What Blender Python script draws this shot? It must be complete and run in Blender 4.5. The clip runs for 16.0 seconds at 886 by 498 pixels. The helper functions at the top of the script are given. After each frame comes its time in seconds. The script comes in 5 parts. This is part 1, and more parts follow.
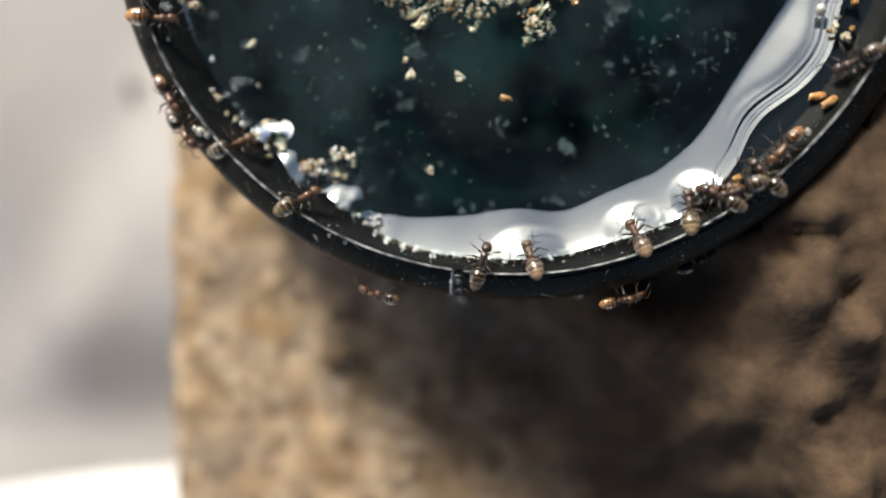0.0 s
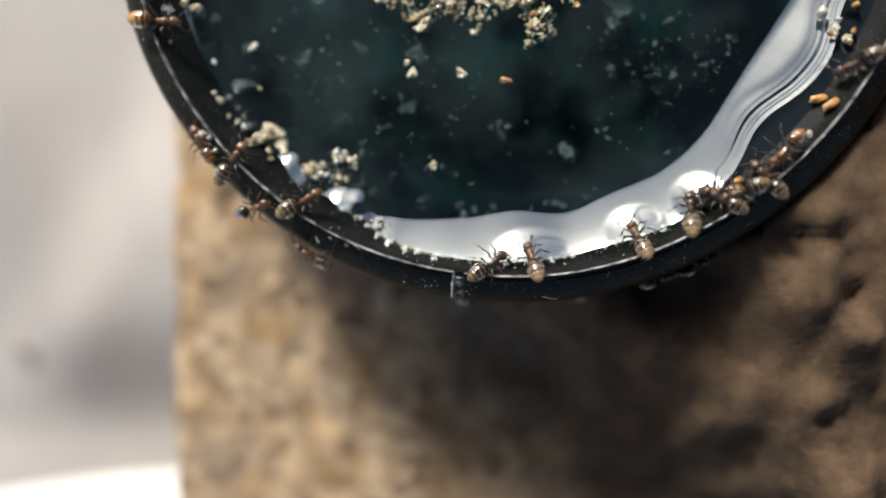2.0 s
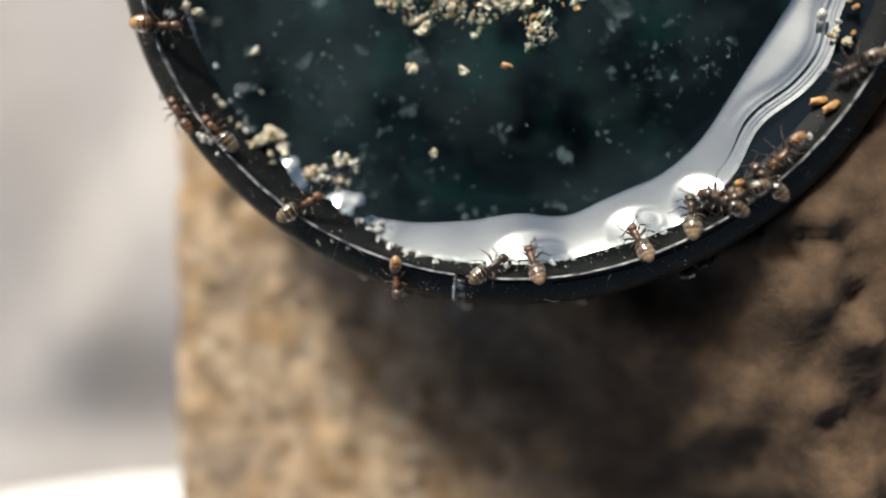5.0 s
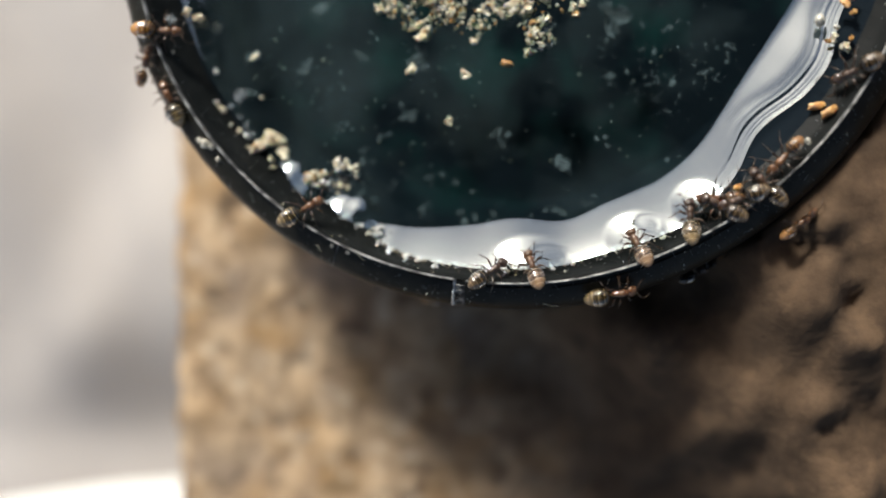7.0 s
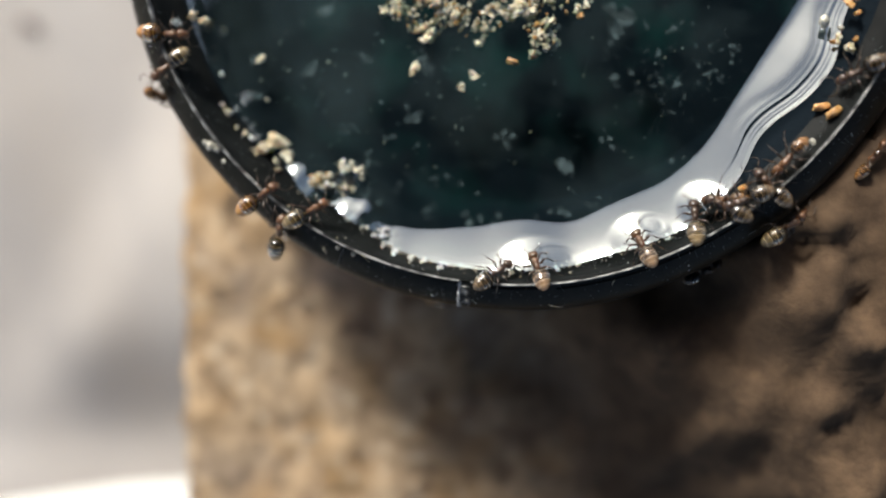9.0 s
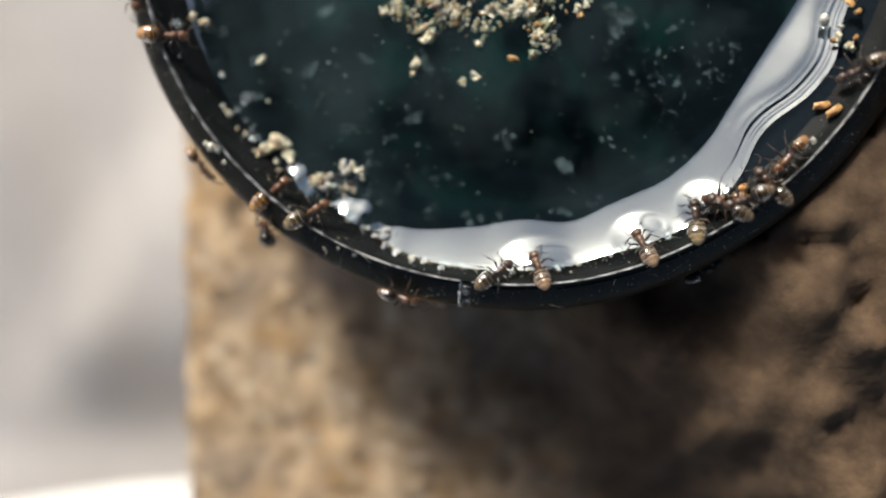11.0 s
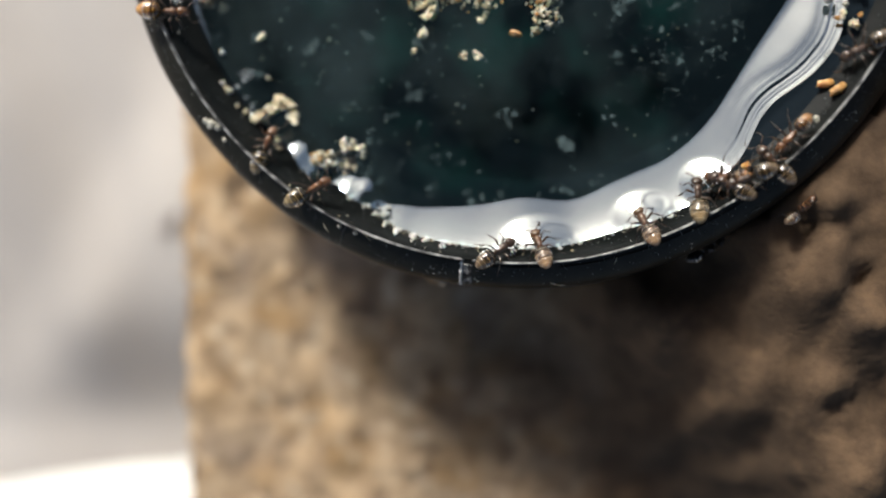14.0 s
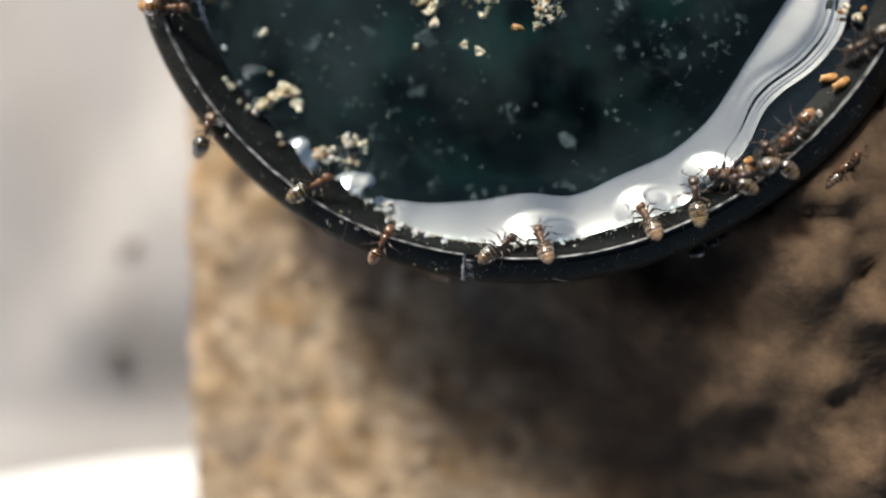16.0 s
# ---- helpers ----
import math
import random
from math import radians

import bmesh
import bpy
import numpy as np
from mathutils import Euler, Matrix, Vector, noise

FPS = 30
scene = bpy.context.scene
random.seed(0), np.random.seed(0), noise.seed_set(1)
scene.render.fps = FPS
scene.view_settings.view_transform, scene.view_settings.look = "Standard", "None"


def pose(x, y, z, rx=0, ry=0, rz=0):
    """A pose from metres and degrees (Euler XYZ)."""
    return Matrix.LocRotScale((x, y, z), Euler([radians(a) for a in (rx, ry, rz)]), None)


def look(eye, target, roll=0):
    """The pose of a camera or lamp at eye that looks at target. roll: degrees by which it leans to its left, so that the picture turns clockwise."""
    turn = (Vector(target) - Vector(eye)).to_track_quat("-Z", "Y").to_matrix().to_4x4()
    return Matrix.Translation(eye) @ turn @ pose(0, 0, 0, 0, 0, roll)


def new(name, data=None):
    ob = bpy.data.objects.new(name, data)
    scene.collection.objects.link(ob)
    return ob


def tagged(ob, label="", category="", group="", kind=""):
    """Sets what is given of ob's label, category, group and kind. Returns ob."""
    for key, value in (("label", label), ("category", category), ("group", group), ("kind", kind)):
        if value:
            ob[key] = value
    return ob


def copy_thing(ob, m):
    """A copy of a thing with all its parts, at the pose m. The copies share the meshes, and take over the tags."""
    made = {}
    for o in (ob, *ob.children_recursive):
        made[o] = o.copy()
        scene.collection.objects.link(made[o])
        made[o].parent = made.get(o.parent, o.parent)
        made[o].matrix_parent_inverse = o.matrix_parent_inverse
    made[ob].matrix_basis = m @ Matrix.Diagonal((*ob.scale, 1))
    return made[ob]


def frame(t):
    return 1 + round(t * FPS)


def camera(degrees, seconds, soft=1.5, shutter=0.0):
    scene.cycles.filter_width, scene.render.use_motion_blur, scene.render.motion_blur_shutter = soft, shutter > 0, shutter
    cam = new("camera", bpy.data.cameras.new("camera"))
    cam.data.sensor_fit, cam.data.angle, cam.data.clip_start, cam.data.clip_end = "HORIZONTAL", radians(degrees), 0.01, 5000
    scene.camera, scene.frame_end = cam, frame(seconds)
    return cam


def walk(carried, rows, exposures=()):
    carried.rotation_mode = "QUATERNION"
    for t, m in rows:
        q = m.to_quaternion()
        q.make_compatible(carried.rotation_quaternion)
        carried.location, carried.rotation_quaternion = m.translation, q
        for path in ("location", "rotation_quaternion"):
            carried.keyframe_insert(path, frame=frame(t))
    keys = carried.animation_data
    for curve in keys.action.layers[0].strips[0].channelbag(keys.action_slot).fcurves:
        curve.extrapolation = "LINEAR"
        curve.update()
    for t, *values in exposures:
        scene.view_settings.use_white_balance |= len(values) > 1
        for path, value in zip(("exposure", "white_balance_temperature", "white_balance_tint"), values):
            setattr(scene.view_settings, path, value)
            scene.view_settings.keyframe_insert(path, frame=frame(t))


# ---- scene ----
# Millimetre-scale place: ants round a syrup-filled plastic cap on a rough block.
# Lengths in the builders are millimetres; MM turns them into metres.
MM = 0.001
PATH = [
    (0.0, -0.000151, 0.000139, 0.087963, -2.7320, 7.2666, -0.2176),
    (0.5, -0.000016, 0.000065, 0.087968, -2.5997, 7.4107, -0.1915),
    (1.0, 0.000213, 0.000385, 0.087987, -2.8740, 7.6588, -0.3229),
    (1.5, 0.000004, 0.000201, 0.087979, -2.6242, 7.4787, -0.3170),
    (2.0, -0.000042, -0.000016, 0.087969, -2.4218, 7.4647, -0.2052),
    (2.5, -0.000039, 0.000071, 0.087894, -2.5813, 7.4711, -0.2406),
    (3.0, 0.000001, 0.000197, 0.087921, -2.7208, 7.5593, -0.2398),
    (3.5, 0.000000, 0.000000, 0.088000, -2.4414, 7.5932, -0.3228),
    (4.0, 0.000031, 0.000089, 0.088096, -2.4307, 7.6479, -0.3704),
    (6.5, -0.000006, -0.000108, 0.088049, -1.9757, 7.4665, -0.2924),
    (7.0, 0.000228, -0.000107, 0.088197, -1.8774, 7.7564, -0.3405),
    (7.5, 0.000100, -0.000146, 0.088227, -1.7510, 7.7000, -0.4687),
    (8.0, 0.000195, -0.000067, 0.088269, -1.7959, 7.8606, -0.4336),
    (8.5, 0.000280, -0.000023, 0.088400, -1.8406, 8.0254, -0.5242),
    (9.0, 0.000226, -0.000019, 0.088334, -1.8924, 8.0416, -0.4922),
    (11.5, 0.000236, 0.000025, 0.088369, -1.9910, 8.1342, -0.7506),
    (12.0, 0.000275, -0.000068, 0.088377, -2.2052, 8.2444, -0.6483),
    (12.5, 0.000177, -0.000087, 0.088149, -2.4539, 8.1202, -0.5418),
    (13.0, 0.000230, -0.000292, 0.088227, -2.3114, 8.1277, -0.4190),
    (13.5, 0.000374, -0.000400, 0.088109, -2.6343, 8.2581, -0.6639),
    (14.0, 0.000069, -0.000362, 0.088223, -2.8453, 8.0138, -0.5702),
    (14.5, 0.000333, -0.000356, 0.088116, -2.9798, 8.3253, -0.5658),
    (15.0, 0.000443, -0.000122, 0.088085, -3.4505, 8.5594, -0.5115),
    (15.5, 0.000416, -0.000103, 0.088150, -3.5054, 8.4730, -0.5096),
    (16.0, 0.000319, -0.000138, 0.088217, -3.3791, 8.4090, -0.7099),
]

EXPOSURE = 0.085
cam = camera(50, 16.0, soft=2.0, shutter=0.4)
walk(cam, [(r[0], pose(*r[1:])) for r in PATH], exposures=[(0.0, EXPOSURE), (16.0, EXPOSURE)])
# close-up lens: shallow depth of field, sharp at the near rim of the cap
cam.data.dof.use_dof = True
cam.data.dof.focus_distance = 0.0519
cam.data.dof.aperture_fstop = 10.5

# ---- light ----
SUN_ELEVATION, SUN_AZIMUTH = radians(36), radians(111)   # azimuth from +x towards +y
world = bpy.data.worlds.new("sky")
scene.world = world
world.use_nodes = True
sky = world.node_tree.nodes.new("ShaderNodeTexSky")
sky.sky_type, sky.sun_disc = "NISHITA", False
sky.sun_elevation, sky.sun_rotation = SUN_ELEVATION, radians(90) - SUN_AZIMUTH
sky.air_density, sky.dust_density, sky.ozone_density = 1.0, 4.0, 1.0
backdrop = world.node_tree.nodes["Background"]
world.node_tree.links.new(sky.outputs[0], backdrop.inputs[0])
backdrop.inputs[1].default_value = 0.132
sun = new("sun", bpy.data.lights.new("sun", "SUN"))
sun.data.energy, sun.data.angle, sun.data.color = 4.65, radians(10.0), (0.985, 0.972, 0.91)
sun.matrix_world = look((0, 0, 0), (-math.cos(SUN_AZIMUTH) * math.cos(SUN_ELEVATION),
                                    -math.sin(SUN_AZIMUTH) * math.cos(SUN_ELEVATION), -math.sin(SUN_ELEVATION)))

# ---- materials ----
def material(name, color, roughness=0.5, color2=None, scale=800.0, bump=0.0, bump_scale=3000.0, metallic=0.0,
             coat=0.0, subsurface=0.0, specular=0.5, detail=6.0, lo=0.35, hi=0.65, per_object=0.0, transmission=0.0, ior=1.45):
    """A Principled surface with two scales of noise in its colour and a fine relief; scale is per metre."""
    m = bpy.data.materials.new(name)
    m.use_nodes = True
    n, l = m.node_tree.nodes, m.node_tree.links
    b = n["Principled BSDF"]
    b.inputs["Roughness"].default_value = roughness
    b.inputs["Metallic"].default_value = metallic
    b.inputs["Coat Weight"].default_value = coat
    b.inputs["Coat Roughness"].default_value = 0.06
    b.inputs["Specular IOR Level"].default_value = specular
    b.inputs["Transmission Weight"].default_value = transmission
    b.inputs["IOR"].default_value = ior
    if subsurface:
        b.inputs["Subsurface Weight"].default_value = subsurface
        b.inputs["Subsurface Radius"].default_value = (0.0005, 0.0003, 0.00015)
        b.inputs["Subsurface Scale"].default_value = 1.0
    at = n.new("ShaderNodeTexCoord").outputs["Object"]
    ramp = n.new("ShaderNodeValToRGB")
    ramp.color_ramp.elements[0].position, ramp.color_ramp.elements[1].position = lo, hi
    ramp.color_ramp.elements[0].color = (*color, 1)
    ramp.color_ramp.elements[1].color = (*(color2 or [c * 1.25 for c in color]), 1)
    big = n.new("ShaderNodeTexNoise")
    big.inputs["Scale"].default_value, big.inputs["Detail"].default_value = scale, detail
    l.new(at, big.inputs["Vector"])
    l.new(big.outputs[0], ramp.inputs[0])
    tint = ramp.outputs[0]
    if per_object:
        info = n.new("ShaderNodeObjectInfo")
        hsv = n.new("ShaderNodeHueSaturation")
        span = n.new("ShaderNodeMapRange")
        span.inputs[3].default_value, span.inputs[4].default_value = 1 - per_object, 1 + per_object
        l.new(info.outputs["Random"], span.inputs[0])
        l.new(span.outputs[0], hsv.inputs["Value"])
        l.new(tint, hsv.inputs["Color"])
        tint = hsv.outputs[0]
    l.new(tint, b.inputs["Base Color"])
    if bump:
        fine = n.new("ShaderNodeTexNoise")
        fine.inputs["Scale"].default_value, fine.inputs["Detail"].default_value = bump_scale, 5
        l.new(at, fine.inputs["Vector"])
        relief = n.new("ShaderNodeBump")
        relief.inputs["Strength"].default_value, relief.inputs["Distance"].default_value = bump, 0.0002
        l.new(fine.outputs[0], relief.inputs["Height"])
        l.new(relief.outputs[0], b.inputs["Normal"])
    return m


BLACK_PLASTIC = material("black_plastic", (0.012, 0.0115, 0.009), 0.34, (0.020, 0.019, 0.015), 900, 0.16, 5000, lo=0.4, hi=0.7, specular=0.17)
SMOOTH_PLASTIC = material("smooth_black_plastic", (0.006, 0.007, 0.007), 0.40, (0.011, 0.012, 0.012), 900, 0.06, 5000, specular=0.06)
SCUFFED_PLASTIC = material("scuffed_plastic", (0.03, 0.031, 0.032), 0.30, (0.46, 0.46, 0.45), 1500, 0.5, 9000, lo=0.40, hi=0.68)
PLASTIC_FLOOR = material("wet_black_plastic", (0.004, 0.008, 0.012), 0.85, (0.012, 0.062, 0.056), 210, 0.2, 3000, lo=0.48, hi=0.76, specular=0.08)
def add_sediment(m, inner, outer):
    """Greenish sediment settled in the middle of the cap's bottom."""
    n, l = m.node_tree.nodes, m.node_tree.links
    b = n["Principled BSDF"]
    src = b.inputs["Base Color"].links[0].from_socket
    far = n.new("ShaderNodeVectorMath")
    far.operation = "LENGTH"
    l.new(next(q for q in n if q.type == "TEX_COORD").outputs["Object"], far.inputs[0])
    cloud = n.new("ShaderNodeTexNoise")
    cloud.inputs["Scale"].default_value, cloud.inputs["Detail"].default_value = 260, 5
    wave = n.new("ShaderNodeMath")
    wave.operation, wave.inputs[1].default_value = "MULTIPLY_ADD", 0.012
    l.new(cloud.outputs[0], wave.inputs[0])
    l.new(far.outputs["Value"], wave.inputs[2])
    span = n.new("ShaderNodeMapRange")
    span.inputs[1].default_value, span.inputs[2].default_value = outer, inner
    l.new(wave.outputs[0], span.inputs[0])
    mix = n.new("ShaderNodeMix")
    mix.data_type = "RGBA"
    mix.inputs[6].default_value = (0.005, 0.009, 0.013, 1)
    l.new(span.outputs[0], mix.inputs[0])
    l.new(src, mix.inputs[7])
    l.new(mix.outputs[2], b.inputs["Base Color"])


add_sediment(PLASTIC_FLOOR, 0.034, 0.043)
BURR_PLASTIC = material("torn_plastic", (0.30, 0.30, 0.30), 0.35, (0.88, 0.88, 0.87), 3000, 0.6, 9000)
BURR_SCAR = material("scraped_plastic", (0.012, 0.012, 0.012), 0.35, (0.24, 0.24, 0.23), 2600, 0.5, 9000, lo=0.48, hi=0.64)


def block_material():
    """Weathered block: tan on one side, passing into a darker brown crust, with grains and pits at two scales."""
    mt = material("weathered_block", (0.19, 0.128, 0.075), 0.95, (0.44, 0.32, 0.20), 430, 0.45, 1800, detail=11, lo=0.34, hi=0.60)
    n, l = mt.node_tree.nodes, mt.node_tree.links
    b = n["Principled BSDF"]
    tan = b.inputs["Base Color"].links[0].from_socket
    at = next(q for q in n if q.type == "TEX_COORD").outputs["Object"]
    cut = n.new("ShaderNodeSeparateXYZ")
    l.new(at, cut.inputs[0])
    patch = n.new("ShaderNodeTexNoise")
    patch.inputs["Scale"].default_value, patch.inputs["Detail"].default_value = 110, 6
    l.new(at, patch.inputs["Vector"])
    span = n.new("ShaderNodeMapRange")
    span.inputs[1].default_value, span.inputs[2].default_value = -0.016, 0.007
    span.inputs[3].default_value, span.inputs[4].default_value = -0.25, 0.75
    l.new(cut.outputs[0], span.inputs[0])
    add = n.new("ShaderNodeMath")
    add.operation, add.use_clamp = "ADD", True
    l.new(span.outputs[0], add.inputs[0])
    l.new(patch.outputs[0], add.inputs[1])
    sharp = n.new("ShaderNodeMapRange")
    sharp.inputs[1].default_value, sharp.inputs[2].default_value = 0.35, 1.0
    l.new(add.outputs[0], sharp.inputs[0])
    crust = n.new("ShaderNodeValToRGB")
    crust.color_ramp.elements[0].position, crust.color_ramp.elements[1].position = 0.36, 0.68
    crust.color_ramp.elements[0].color, crust.color_ramp.elements[1].color = (0.050, 0.030, 0.016, 1), (0.104, 0.065, 0.037, 1)
    grain = n.new("ShaderNodeTexNoise")
    grain.inputs["Scale"].default_value, grain.inputs["Detail"].default_value = 420, 10
    grain.inputs["Roughness"].default_value = 0.68
    l.new(at, grain.inputs["Vector"])
    l.new(grain.outputs[0], crust.inputs[0])
    mix = n.new("ShaderNodeMix")
    mix.data_type = "RGBA"
    l.new(sharp.outputs[0], mix.inputs[0])
    dark = crust.outputs[0]
    for scale, lo, hi, tint, seed in ((260, 0.56, 0.70, (0.16, 0.10, 0.056, 1), 29.0), (330, 0.56, 0.70, (0.040, 0.025, 0.015, 1), 31.0)):
        spot = n.new("ShaderNodeTexNoise")
        spot.noise_dimensions = "4D"
        spot.inputs["W"].default_value, spot.inputs["Scale"].default_value, spot.inputs["Detail"].default_value = seed, scale, 4
        l.new(at, spot.inputs["Vector"])
        cover = n.new("ShaderNodeMapRange")
        cover.inputs[1].default_value, cover.inputs[2].default_value, cover.inputs[4].default_value = lo, hi, 0.8
        l.new(spot.outputs[0], cover.inputs[0])
        blend = n.new("ShaderNodeMix")
        blend.data_type = "RGBA"
        l.new(cover.outputs[0], blend.inputs[0])
        l.new(dark, blend.inputs[6])
        blend.inputs[7].default_value = tint
        dark = blend.outputs[2]
    # rusty and greyish patches and pale grains in the tan part
    for scale, lo, hi, tint, seed in ((190, 0.50, 0.66, (0.33, 0.20, 0.085, 1), 3.0), (150, 0.52, 0.68, (0.24, 0.185, 0.145, 1), 7.0), (560, 0.57, 0.68, (0.60, 0.50, 0.37, 1), 11.0), (430, 0.57, 0.66, (0.070, 0.046, 0.032, 1), 17.0), (900, 0.56, 0.66, (0.10, 0.07, 0.05, 1), 23.0)):
        spot = n.new("ShaderNodeTexNoise")
        spot.noise_dimensions = "4D"
        spot.inputs["W"].default_value, spot.inputs["Scale"].default_value, spot.inputs["Detail"].default_value = seed, scale, 5
        l.new(at, spot.inputs["Vector"])
        cover = n.new("ShaderNodeMapRange")
        cover.inputs[1].default_value, cover.inputs[2].default_value, cover.inputs[4].default_value = lo, hi, 0.75
        l.new(spot.outputs[0], cover.inputs[0])
        blend = n.new("ShaderNodeMix")
        blend.data_type = "RGBA"
        l.new(cover.outputs[0], blend.inputs[0])
        l.new(tan, blend.inputs[6])
        blend.inputs[7].default_value = tint
        tan = blend.outputs[2]
    l.new(tan, mix.inputs[6])
    l.new(dark, mix.inputs[7])
    l.new(mix.outputs[2], b.inputs["Base Color"])
    return mt


BLOCK = block_material()
PALE_SHEET = material("pale_cloth", (0.29, 0.27, 0.255), 0.85, (0.43, 0.40, 0.372), 30, 0.2, 2500)
WHITE_SHEET = material("white_paper", (0.70, 0.69, 0.67), 0.8, (0.76, 0.75, 0.73), 60, 0.1, 2500)
PHONE_BLACK = material("phone_black", (0.006, 0.006, 0.007), 0.9, (0.009, 0.009, 0.01), 60, specular=0.05)
GRAIN_CREAM = material("cream_grain", (0.42, 0.34, 0.20), 0.3, (0.84, 0.77, 0.60), 2600, 0.5, 9000, coat=0.9, subsurface=0.35, per_object=0.3)
GRAIN_AMBER = material("amber_grain", (0.34, 0.16, 0.045), 0.22, (0.64, 0.38, 0.15), 2600, 0.4, 9000, coat=1.0, subsurface=0.3, per_object=0.3)
GRAIN_GREY = material("grey_flake", (0.06, 0.078, 0.085), 0.5, (0.18, 0.20, 0.21), 3000, 0.4, 9000, per_object=0.4)


def make_wispy(m, scale, lo, hi, most):
    """Thins a material out into a ragged, half-clear wisp."""
    n, l = m.node_tree.nodes, m.node_tree.links
    patch = n.new("ShaderNodeTexNoise")
    patch.inputs["Scale"].default_value, patch.inputs["Detail"].default_value, patch.inputs["Roughness"].default_value = scale, 4, 0.65
    l.new(next(q for q in n if q.type == "TEX_COORD").outputs["Object"], patch.inputs["Vector"])
    cover = n.new("ShaderNodeMapRange")
    cover.inputs[1].default_value, cover.inputs[2].default_value, cover.inputs[4].default_value = lo, hi, most
    l.new(patch.outputs[0], cover.inputs[0])
    l.new(cover.outputs[0], n["Principled BSDF"].inputs["Alpha"])
    return m


WISP_GREY = make_wispy(material("wispy_flake", (0.10, 0.125, 0.14), 0.5, (0.26, 0.29, 0.31), 3000, 0.4, 9000, per_object=0.5), 4600, 0.38, 0.74, 0.75)
FROTH_WHITE = material("white_froth", (0.62, 0.60, 0.54), 0.25, (0.86, 0.85, 0.80), 2600, 0.3, 9000, coat=0.8, subsurface=0.4)
GRIT_DARK = material("dark_grit", (0.012, 0.011, 0.010), 0.6, (0.05, 0.042, 0.032), 2600, 0.5, 9000)
SILVER_BEAD = material("clear_bead", (0.30, 0.29, 0.24), 0.14, (0.72, 0.69, 0.58), 1800, 0.3, 6000, metallic=0.25, coat=1.0, per_object=0.3)


def syrup_material():
    """A clear liquid over black plastic: it mirrors the sky where it slopes and lets the bottom show where it does not."""
    m = bpy.data.materials.new("syrup")
    m.use_nodes = True
    n, l = m.node_tree.nodes, m.node_tree.links
    n.remove(n["Principled BSDF"])
    clear = n.new("ShaderNodeBsdfTransparent")
    clear.inputs[0].default_value = (0.74, 0.93, 0.94, 1)
    gloss = n.new("ShaderNodeBsdfGlossy")
    gloss.inputs["Roughness"].default_value = 0.03
    gloss.inputs["Color"].default_value = (0.77, 0.88, 0.95, 1)
    fres = n.new("ShaderNodeFresnel")
    fres.inputs[0].default_value = SYRUP_IOR
    mix = n.new("ShaderNodeMixShader")
    l.new(fres.outputs[0], mix.inputs[0])
    # a thin film of dust and skin on the surface
    film = n.new("ShaderNodeBsdfDiffuse")
    film.inputs["Color"].default_value = (0.40, 0.60, 0.62, 1)
    patch = n.new("ShaderNodeTexNoise")
    patch.inputs["Scale"].default_value, patch.inputs["Detail"].default_value = 170, 5
    at = n.new("ShaderNodeTexCoord").outputs["Object"]
    l.new(at, patch.inputs["Vector"])
    # the film has drifted to one side of the cap
    cut = n.new("ShaderNodeSeparateXYZ")
    l.new(at, cut.inputs[0])
    drift = n.new("ShaderNodeMapRange")
    drift.inputs[1].default_value, drift.inputs[2].default_value = -0.002, -0.018
    drift.inputs[3].default_value, drift.inputs[4].default_value = 0.0, 0.16
    l.new(cut.outputs[0], drift.inputs[0])
    both = n.new("ShaderNodeMath")
    l.new(patch.outputs[0], both.inputs[0])
    l.new(drift.outputs[0], both.inputs[1])
    share = n.new("ShaderNodeMapRange")
    share.inputs[1].default_value, share.inputs[2].default_value = 0.46, 0.80
    share.inputs[3].default_value, share.inputs[4].default_value = 0.0, 0.065
    l.new(both.outputs[0], share.inputs[0])
    body = n.new("ShaderNodeMixShader")
    l.new(share.outputs[0], body.inputs[0])
    l.new(clear.outputs[0], body.inputs[1])
    l.new(film.outputs[0], body.inputs[2])
    l.new(body.outputs[0], mix.inputs[1])
    l.new(gloss.outputs[0], mix.inputs[2])
    l.new(mix.outputs[0], n["Material Output"].inputs[0])
    return m


SYRUP_IOR = 3.2
SYRUP = syrup_material()


# ---- mesh helpers ----
def mesh_from(name, verts, faces, mats, smooth=True, slots=None):
    me = bpy.data.meshes.new(name)
    me.from_pydata([tuple(c * MM for c in v) for v in verts], [], faces)
    for mt in (mats if isinstance(mats, (list, tuple)) else [mats]):
        me.materials.append(mt)
    me.polygons.foreach_set("use_smooth", [smooth] * len(me.polygons))
    if slots is not None:
        me.polygons.foreach_set("material_index", slots)
    me.update()
    return me


def part_of(name, me, parent, label=""):
    ob = new(name, me)
    ob.parent = parent
    return tagged(ob, label=label)


def lathe(profile, steps=240, start=0.0, end=2 * math.pi, wobble=None):
    """Verts and faces of a profile of (radius, height) turned about the z axis."""
    full = abs(end - start - 2 * math.pi) < 1e-6
    cols = steps if full else steps + 1
    verts, faces = [], []
    for i in range(cols):
        a = start + (end - start) * i / steps
        for j, (r, z) in enumerate(profile):
            dr, dz = wobble(a, r, z) if wobble else (0, 0)
            verts.append(((r + dr) * math.cos(a), (r + dr) * math.sin(a), z + dz))
    k = len(profile)
    for i in range(steps):
        a, b = i * k, ((i + 1) % cols) * k
        for j in range(k - 1):
            faces.append((a + j, b + j, b + j + 1, a + j + 1))
    return verts, faces


def smoothstep(a, b, x):
    t = min(1, max(0, (x - a) / (b - a)))
    return t * t * (3 - 2 * t)


def nz(x, y, z=0.0):
    return noise.noise(Vector((x, y, z)))

# ---- large structure ----
CAP_X, CAP_Y = -3.23, 18.03
BLOCK_TOP = 22.0


